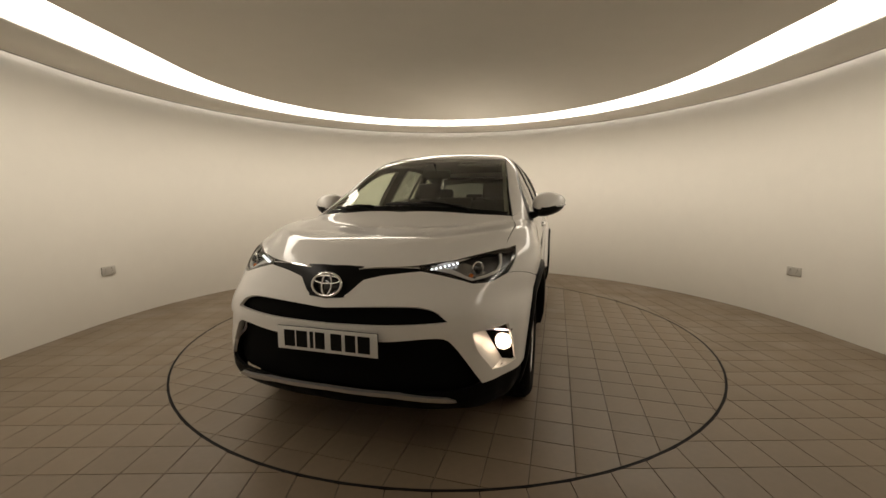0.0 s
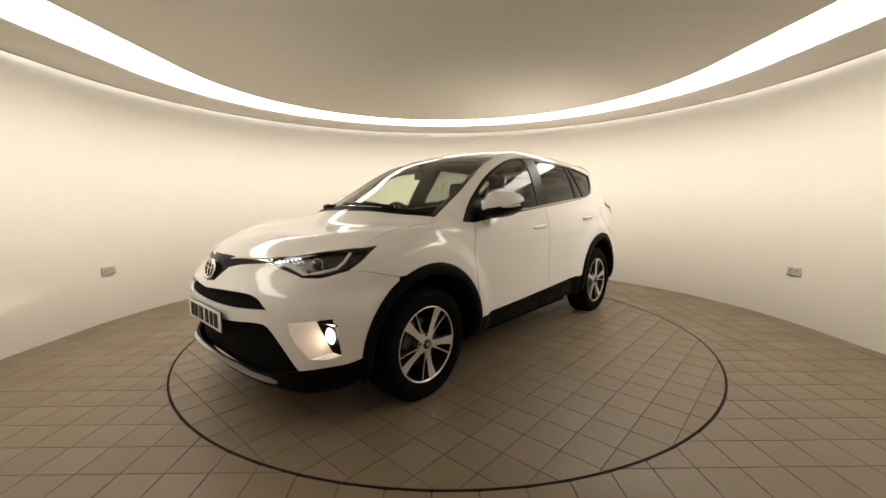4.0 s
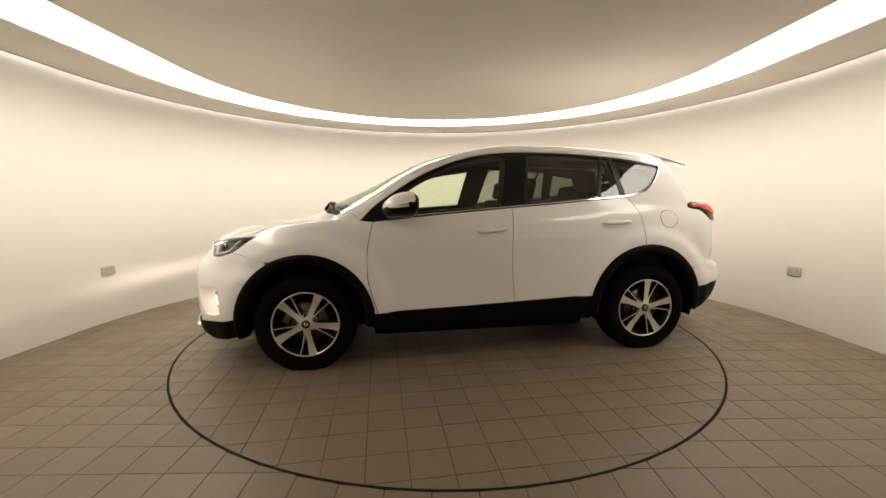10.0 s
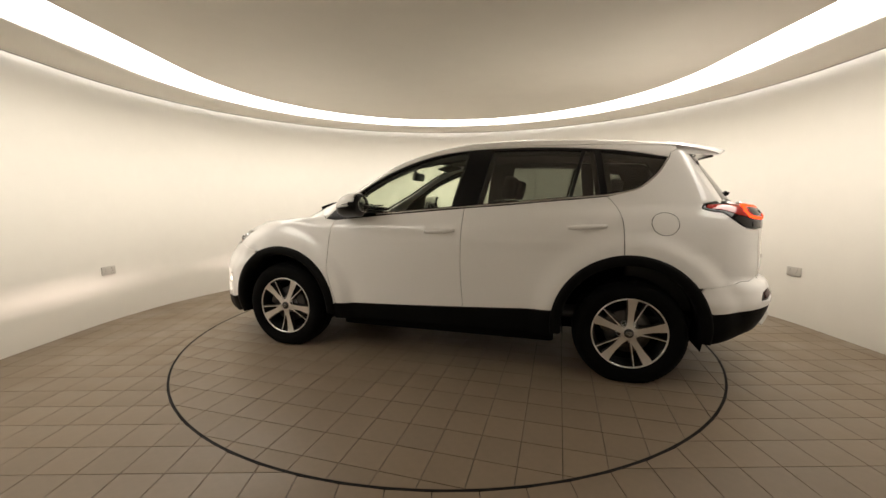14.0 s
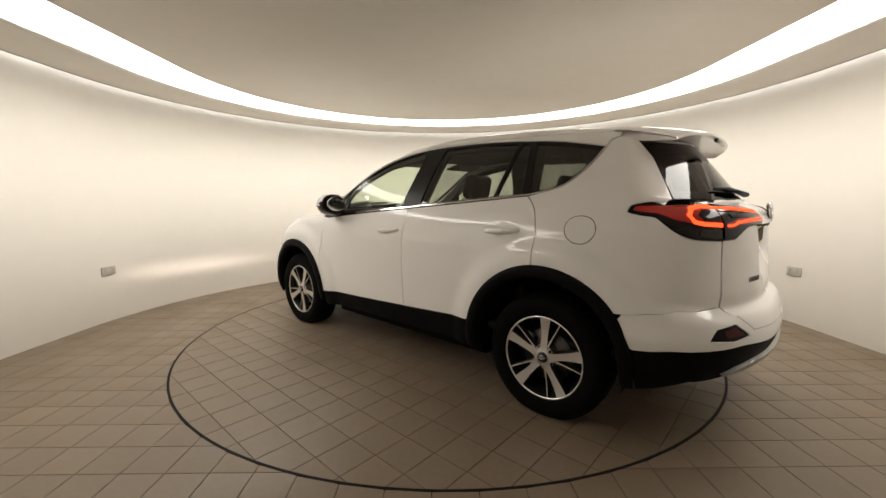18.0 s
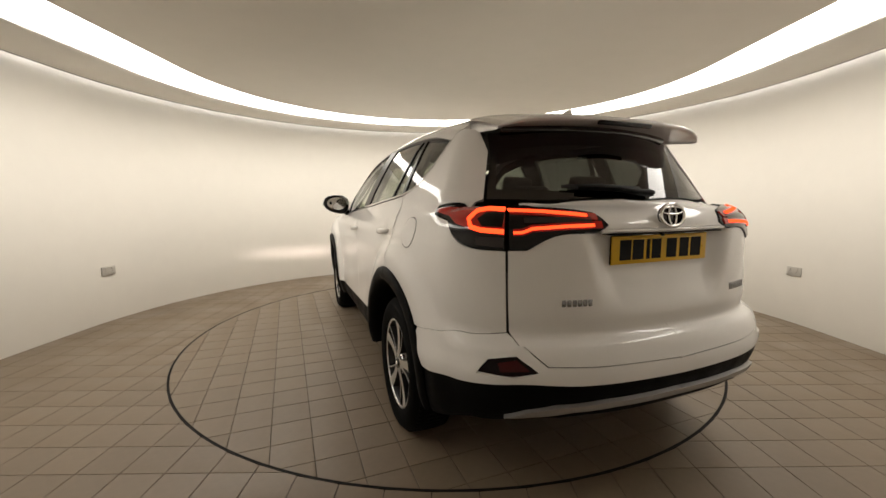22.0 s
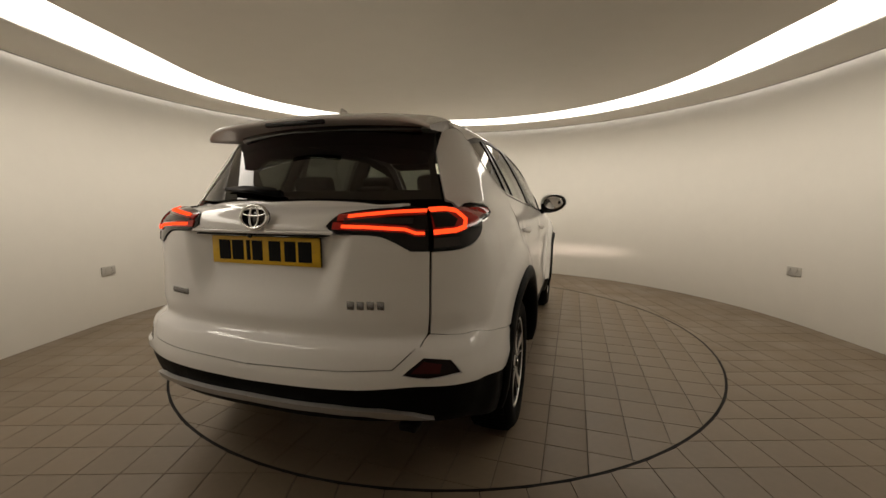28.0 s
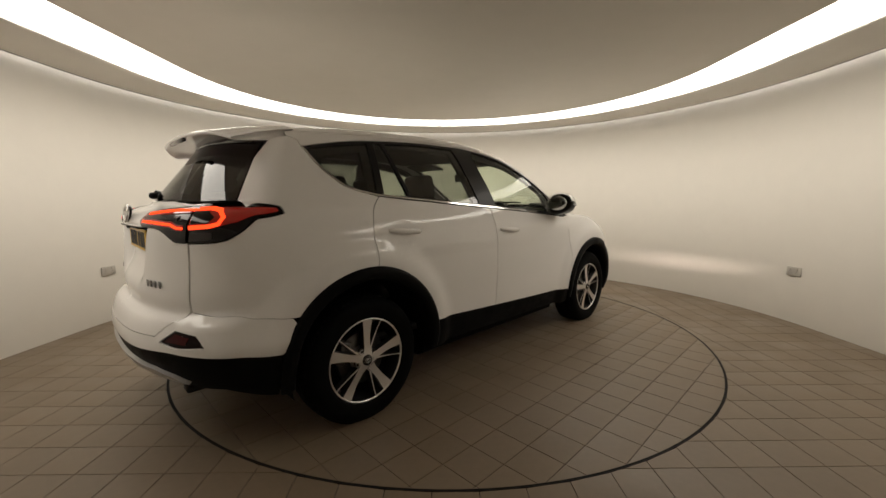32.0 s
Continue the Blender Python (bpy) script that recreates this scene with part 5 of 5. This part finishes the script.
def build_wipers():
    for a, b, c in (((1.215, 0.45, 1.15), (1.19, 0.12, 1.17), (1.195, -0.15, 1.18)), ((1.245, -0.22, 1.15), (1.17, -0.48, 1.17), (1.10, -0.60, 1.18))):
        w = holder("wiper", "black windscreen wiper")
        A, B, C = on(*a, (0.4, 0, 0.9), 0.02), on(*b, (0.4, 0, 0.9), 0.025), on(*c, (0.4, 0, 0.9), 0.012)
        bm = bmesh.new()
        rod(bm, [A, (np.array(A) + B) / 2 + np.array((0, 0, 0.01)), B], [0.012, 0.009, 0.006], 8)
        part("wiper_arm", bm, BLACK, w)
        bm = bmesh.new()
        D = on(a[0] - 0.06, a[1] - 0.05, a[2], (0.4, 0, 0.9), 0.010)
        rod(bm, [D, on(b[0] + 0.01, b[1], b[2], (0.4, 0, 0.9), 0.012), C], [0.006, 0.008, 0.005], 8, 1.6)
        part("wiper_blade", bm, RUBBER, w)
    bm = bmesh.new()
    rows = []
    for k in range(25):
        y = -0.70 + 1.4 * k / 24
        x = 1.29 - 0.27 * y * y
        a = on(x + 0.015, y, 1.13, (0.3, 0, 1), -0.012)
        b = on(x - 0.075, y, 1.15, (0.4, 0, 0.9), 0.003)
        rows.append([bm.verts.new(a), bm.verts.new(b)])
    for A, B in zip(rows, rows[1:]):
        bm.faces.new((A[0], A[1], B[1], B[0]))
    part("cowl", bm, BLACK, CAR, "black cowl panel under the windscreen")
    w = holder("rear_wiper", "black rear wiper")
    bm = bmesh.new()
    A, B = on(-2.1, -0.02, 1.232, (-1, 0, 0.4), 0.022), on(-2.05, 0.30, 1.262, (-1, 0, 0.4), 0.018)
    rod(bm, [A, (np.array(A) + B) / 2 + np.array((-0.015, 0, 0.004)), B], [0.022, 0.014, 0.009], 10, 0.7)
    part("wiper_arm", bm, BLACK, w)
    bm = bmesh.new()
    rod(bm, [on(-2.09, 0.02, 1.255, (-1, 0, 0.4), 0.012), on(-2.06, 0.2, 1.262, (-1, 0, 0.4), 0.014), on(-2.0, 0.36, 1.262, (-1, 0, 0.4), 0.012)], [0.008, 0.010, 0.005], 8, 1.5)
    part("wiper_blade", bm, RUBBER, w)


build_wipers()


# ---- cabin ----
def cushion(bm, m, sx, sy, sz, bev):
    g = bmesh.ops.create_cube(bm, size=1.0, matrix=m @ Matrix.Diagonal((sx, sy, sz, 1)))
    es = list({e for v in g["verts"] for e in v.link_edges})
    bmesh.ops.bevel(bm, geom=es, offset=bev, segments=4, affect="EDGES", profile=0.6)


def build_cabin():
    mirrored("roof_lining", [(0.28, 0, 1.595), (0.20, 0.35, 1.58), (0.10, 0.54, 1.555), (-0.3, 0.585, 1.615), (-1.0, 0.58, 1.60), (-1.56, 0.55, 1.55), (-1.64, 0, 1.60)], (0, 0, 1), HEADLINER, "pale roof lining", merge=True, gap=0.0, off=-0.035, depth=0, h=0.06)
    mirrored("door_trim", [(0.95, 0.86, 1.03), (0.5, 0.86, 1.085), (-0.6, 0.85, 1.18), (-1.3, 0.8, 1.235), (-1.7, 0.77, 1.2), (-1.75, 0.84, 0.95), (-0.95, 0.88, 0.95), (-0.82, 0.9, 0.75), (-0.80, 0.9, 0.38), (0.78, 0.9, 0.38), (0.78, 0.9, 0.8), (0.9, 0.88, 0.95)], (0, 1, 0.1), INTERIOR, "dark door trim", gap=0, off=-0.05, depth=0, h=0.06)
    w1 = [(0.66, 0.83, 1.12), (-0.095, 0.83, 1.18), (-0.17, 0.63, 1.54), (0.2, 0.65, 1.475), (0.45, 0.70, 1.38), (0.62, 0.74, 1.28)]
    w2 = [(-0.33, 0.83, 1.20), (-1.10, 0.82, 1.26), (-1.06, 0.63, 1.54), (-0.75, 0.61, 1.555), (-0.41, 0.61, 1.56)]
    w4 = [(-1.20, 0.80, 1.285), (-1.27, 0.79, 1.292), (-1.39, 0.74, 1.325), (-1.46, 0.70, 1.395), (-1.42, 0.66, 1.47), (-1.18, 0.64, 1.50)]
    ol = [DLO_F, DOOR_T, (0.1, 0.86, 1.14), B_T, (-0.6, 0.85, 1.20), R_T, DLO_LR, (-1.8, 0.72, 1.25), (-1.70, 0.56, 1.54), (-1.19, 0.60, 1.60), (-0.75, 0.585, 1.62), (-0.316, 0.58, 1.62), (0.12, 0.60, 1.56), (0.34, 0.64, 1.48), (0.56, 0.69, 1.39), (0.79, 0.76, 1.25)]
    mirrored("pillar_trim", ol, (0, 0.9, 0.4), INTERIOR, "dark pillar trim", gap=0, off=-0.035, depth=0.02, h=0.05, holes=[w1, w2, w4])
    bm = bmesh.new()
    box(bm, 0.93, 0, 0.95, 0.62, 1.48, 0.26, bevel=0.07)
    box(bm, 0.68, 0, 1.015, 0.18, 1.40, 0.14, bevel=0.05)
    box(bm, 0.64, -0.37, 1.055, 0.16, 0.34, 0.09, bevel=0.04)
    box(bm, 0.62, 0, 1.02, 0.06, 0.26, 0.16, bevel=0.02)
    box(bm, 0.45, 0, 0.62, 0.7, 0.24, 0.36, bevel=0.05)
    part("dashboard", bm, INTERIOR, CAR, "dark dashboard")
    sw = holder("steering_wheel", "black steering wheel")
    bm = bmesh.new()
    ring(bm, 0.182, 0.182, 0.016, 0, 40)
    m = Matrix.Translation((0.40, -0.37, 1.02)) @ Matrix.Rotation(radians(-90), 4, "Z") @ Matrix.Rotation(radians(-22), 4, "X")
    bmesh.ops.transform(bm, matrix=m, verts=bm.verts)
    part("rim", bm, INTERIOR, sw)
    bm = bmesh.new()
    cushion(bm, m @ Matrix.Translation((0, 0.01, -0.005)), 0.16, 0.05, 0.11, 0.02)
    for a in (0, 180, 270):
        cushion(bm, m @ Matrix.Rotation(radians(a), 4, "Y") @ Matrix.Translation((0.12, 0, 0)), 0.12, 0.02, 0.035, 0.008)
    part("hub", bm, INTERIOR, sw)
    for y in (0.37, -0.37):
        st = holder("front_seat", "dark fabric front seat")
        for nm, x, z, a, sx, sy, sz, bv in (("cushion", 0.06, 0.66, 8, 0.52, 0.50, 0.17, 0.06), ("backrest", -0.345, 0.92, 18, 0.15, 0.48, 0.60, 0.06), ("headrest", -0.48, 1.31, 12, 0.10, 0.25, 0.18, 0.045)):
            bm = bmesh.new()
            cushion(bm, pose(x, y, z, 0, -a if nm != "cushion" else -a, 0), sx, sy, sz, bv)
            part(nm, bm, SEATCLOTH, st)
        bm = bmesh.new()
        for o in (-0.06, 0.06):
            rod(bm, [(-0.435, y + o, 1.17), (-0.47, y + o, 1.27)], 0.007)
        part("headrest_post", bm, CHROME, st)
    rs = holder("rear_bench", "dark fabric rear bench seat")
    for nm, x, y, z, a, sx, sy, sz, bv in (("cushion", -0.80, 0, 0.68, 6, 0.50, 1.26, 0.17, 0.06), ("backrest", -1.14, 0.32, 0.98, 22, 0.14, 0.62, 0.56, 0.05), ("backrest", -1.14, -0.32, 0.98, 22, 0.14, 0.62, 0.56, 0.05),
                                       ("headrest", -1.25, 0.42, 1.29, 14, 0.09, 0.26, 0.14, 0.04), ("headrest", -1.25, -0.42, 1.29, 14, 0.09, 0.26, 0.14, 0.04), ("headrest", -1.25, 0.0, 1.25, 14, 0.08, 0.22, 0.09, 0.035)):
        bm = bmesh.new()
        cushion(bm, pose(x, y, z, 0, -a, 0), sx, sy, sz, bv)
        part(nm, bm, SEATCLOTH, rs)
    bm = bmesh.new()
    box(bm, -0.4, 0, 0.42, 2.6, 1.62, 0.04)
    box(bm, -1.66, 0, 0.62, 0.7, 1.3, 0.34, bevel=0.03)
    part("cabin_floor", bm, INTERIOR, CAR, "dark cabin carpet")
    bm = bmesh.new()
    cushion(bm, pose(0.44, 0, 1.435, 0, -10, 0), 0.04, 0.25, 0.075, 0.018)
    rod(bm, [(0.45, 0, 1.46), (0.50, 0, 1.52)], 0.012)
    part("rear_view_mirror", bm, INTERIOR, CAR, "black rear-view mirror")
    for y in (0.34, -0.34):
        bm = bmesh.new()
        cushion(bm, pose(0.22, y, 1.535, 0, 14, 0), 0.15, 0.38, 0.02, 0.008)
        part("sun_visor", bm, HEADLINER, CAR, "pale sun visor")


build_cabin()


# ---- wall fittings ----
def build_sockets():
    def one(m):
        s = new("wall_socket")
        tagged(s, "white double power socket on the cream wall", "socket", group="wall sockets")
        for nm, args, material in (("plate", (0, 0, 0, 0.146, 0.011, 0.086), PLASTIC), ("switch", (-0.035, -0.008, 0.022, 0.016, 0.006, 0.024), PLASTIC), ("switch", (0.035, -0.008, 0.022, 0.016, 0.006, 0.024), PLASTIC)):
            bm = bmesh.new()
            box(bm, *args, bevel=0.002)
            part(nm, bm, material, s)
        for cx in (-0.035, 0.035):
            bm = bmesh.new()
            box(bm, cx, -0.0062, -0.002, 0.004, 0.002, 0.009)
            box(bm, cx - 0.011, -0.0062, -0.022, 0.007, 0.002, 0.004)
            box(bm, cx + 0.011, -0.0062, -0.022, 0.007, 0.002, 0.004)
            part("pin_holes", bm, SLOT, s, smooth=False)
        s.matrix_basis = m
        return s
    a = one(pose(-3.4235, 0.16, 0.519, 0, 0, 84))
    copy_thing(a, pose(3.4345, 0.083, 0.509, 0, 0, -85))


build_sockets()


# ---- floor pieces ----
def tile_bm(poly, verts, faces, z=0.0):
    """One tile with a small bevel, appended to plain lists."""
    n = len(poly)
    k = len(verts)
    q = inset2d(np.array(poly), 0.0014)
    p2 = np.array(poly)
    if np.sum(p2[:, 0] * np.roll(p2[:, 1], -1) - np.roll(p2[:, 0], -1) * p2[:, 1]) < 0:
        p2 = p2[::-1]
    for a in q:
        verts.append((a[0], a[1], z))
    for a in p2:
        verts.append((a[0], a[1], z - 0.0005))
    for a in p2:
        verts.append((a[0], a[1], z - 0.008))
    faces.append(tuple(k + i for i in range(n)))
    for r in (0, 1):
        for i in range(n):
            j = (i + 1) % n
            faces.append((k + r * n + j, k + r * n + i, k + (r + 1) * n + i, k + (r + 1) * n + j))


def clip(poly, n, c):
    """Keep the part of a convex outline where p.n <= c."""
    out = []
    for a, b in zip(poly, poly[1:] + poly[:1]):
        da, db = a[0] * n[0] + a[1] * n[1] - c, b[0] * n[0] + b[1] * n[1] - c
        if da <= 0:
            out.append(a)
        if (da < 0) != (db < 0) and abs(da - db) > 1e-9:
            s = da / (da - db)
            out.append((a[0] + (b[0] - a[0]) * s, a[1] + (b[1] - a[1]) * s))
    return out


def tidy(poly):
    out = [p for i, p in enumerate(poly) if math.hypot(p[0] - poly[i - 1][0], p[1] - poly[i - 1][1]) > 0.004]
    if len(out) < 3:
        return None
    a = abs(sum(p[0] * q[1] - q[0] * p[1] for p, q in zip(out, out[1:] + out[:1]))) / 2
    return out if a > 0.00008 else None


def square(cx, cy, g=0.0019):
    s = 0.1 - g
    return [(cx - s, cy - s), (cx + s, cy - s), (cx + s, cy + s), (cx - s, cy + s)]


def lay(parent, cells, near, limit=300):
    """cells: (outline, centre, whole). The nearest ones become parts, the rest one sheet."""
    cells = sorted(cells, key=near)
    v, f = [], []
    tile_bm(square(0, 0), v, f)
    shared = bpy.data.meshes.new("tile")
    shared.from_pydata(v, [], f)
    shared.materials.append(TILE)
    for poly, c, whole in cells[:limit]:
        if whole:
            ob = new("tile", shared)
            ob.location = (c[0], c[1], 0)
            ob.parent = parent
        else:
            v, f = [], []
            tile_bm([(p[0] - c[0], p[1] - c[1]) for p in poly], v, f)
            ob = raw("tile", v, f, TILE, parent, smooth=False)
            ob.location = (c[0], c[1], 0)
    v, f = [], []
    for poly, c, whole in cells[limit:]:
        tile_bm(poly, v, f)
    if f:
        rest = raw("tiles", v, f, TILE, parent, smooth=False)
        tagged(rest, kind="stuff")


def build_tiles():
    # fixed floor: grid turned by one degree
    turn = radians(1.0)
    ct, st = math.cos(turn), math.sin(turn)
    cells = []
    RF = TABLE_R + 0.0085
    for i in range(-22, 23):
        for j in range(-50, 24):
            cx, cy = 0.2 * i, 0.2 * j - 0.03
            poly = [(x * ct - y * st, x * st + y * ct) for x, y in square(cx, cy)]
            wx, wy = cx * ct - cy * st, cx * st + cy * ct
            r = math.hypot(wx, wy)
            if r < RF - 0.16:
                continue
            whole = True
            if r < RF + 0.16:
                u = (wx / r, wy / r)
                poly = clip(poly, (-u[0], -u[1]), -RF)
                whole = False
            rr = math.hypot(wx, wy - ROOM_Y) if wy > ROOM_Y else (abs(wx) if wy > ROOM_BACK else math.hypot(wx, wy - ROOM_BACK))
            if rr > ROOM_R + 0.13:
                continue
            poly = tidy(poly) if poly else None
            if not poly:
                continue
            cells.append((poly, (wx, wy), whole))
    v, f = [], []
    tile_bm([(x * ct - y * st, x * st + y * ct) for x, y in square(0, 0)], v, f)
    shared = bpy.data.meshes.new("tile")
    shared.from_pydata(v, [], f)
    shared.materials.append(TILE)
    order = sorted(cells, key=lambda q: math.hypot(q[1][0], q[1][1] + 2.6) - 0.3 * q[1][1])
    for poly, c, whole in order[:300]:
        if whole:
            ob = new("tile", shared)
        else:
            v, f = [], []
            tile_bm([(p[0] - c[0], p[1] - c[1]) for p in poly], v, f)
            ob = raw("tile", v, f, TILE, None, smooth=False)
        ob.location = (c[0], c[1], 0)
        ob.parent = FLOOR
    v, f = [], []
    for poly, c, whole in order[300:]:
        tile_bm(poly, v, f)
    rest = raw("tiles", v, f, TILE, FLOOR, smooth=False)
    tagged(rest, kind="stuff")
    # turntable tiles, square to the car
    cells = []
    RT = TABLE_R - 0.0075
    for i in range(-13, 14):
        for j in range(-13, 14):
            cx, cy = 0.2 * i + 0.01, 0.2 * j + 0.037
            r = math.hypot(cx, cy)
            poly, whole = square(cx, cy), True
            if r > RT - 0.16:
                whole = False
                a0 = math.atan2(cy, cx)
                for k in range(-3, 4):
                    a = a0 + k * 0.02
                    poly = clip(poly, (math.cos(a), math.sin(a)), RT)
                    if not poly:
                        break
            poly = tidy(poly) if poly else None
            if poly:
                cells.append((poly, (cx, cy), whole))
    lay(TABLE, cells, lambda q: -math.hypot(*q[1]))


def build_table():
    t = new("turntable")
    tagged(t, "round tiled car turntable flush with the floor", "turntable")
    n = 180
    circle = lambda r: [(r * math.cos(2 * math.pi * k / n), r * math.sin(2 * math.pi * k / n)) for k in range(n)]
    bm = bmesh.new()
    bm.faces.new([bm.verts.new((x, y, -0.006)) for x, y in circle(TABLE_R - 0.009)])
    part("deck", bm, GROUT, t, smooth=False)
    ring_mesh("table_edge", [(circle(TABLE_R - 0.0065), -0.02), (circle(TABLE_R - 0.0065), 0.0005), (circle(TABLE_R - 0.0025), 0.0005), (circle(TABLE_R - 0.002), -0.05)], STEEL, parent=t, label="dark steel edge ring")
    fixed = ring_mesh("trim_table_ring", [(circle(TABLE_R + 0.002), -0.05), (circle(TABLE_R + 0.0025), 0.001), (circle(TABLE_R + 0.0065), 0.001), (circle(TABLE_R + 0.0075), 0.0), (circle(TABLE_R + 0.0075), -0.02)], STEEL)
    tagged(fixed, "dark steel ring set in the tiled floor", "floor trim", kind="structure")
    pit = ring_mesh("floor_gap", [(circle(TABLE_R - 0.03), -0.05), (circle(TABLE_R + 0.03), -0.05)], RUBBER)
    tagged(pit, "dark gap round the turntable", "floor gap", kind="structure")
    return t


TABLE = build_table()
build_tiles()


# ---- what moves ----
def motions():
    turn = curve(TURN_T, TURN_A)
    car_rows, table_rows = [], []
    for k in range(0, 65):
        t = k * 0.5
        a = float(turn(t))
        ca, sa = math.cos(radians(a)), math.sin(radians(a))
        car_rows.append((t, pose(CAR_X * ca - CAR_Y * sa, CAR_X * sa + CAR_Y * ca, 0.002, 0, 0, a)))
        table_rows.append((t, pose(0, 0, 0, 0, 0, a)))
    walk(CAR, car_rows)
    walk(TABLE, table_rows)


motions()
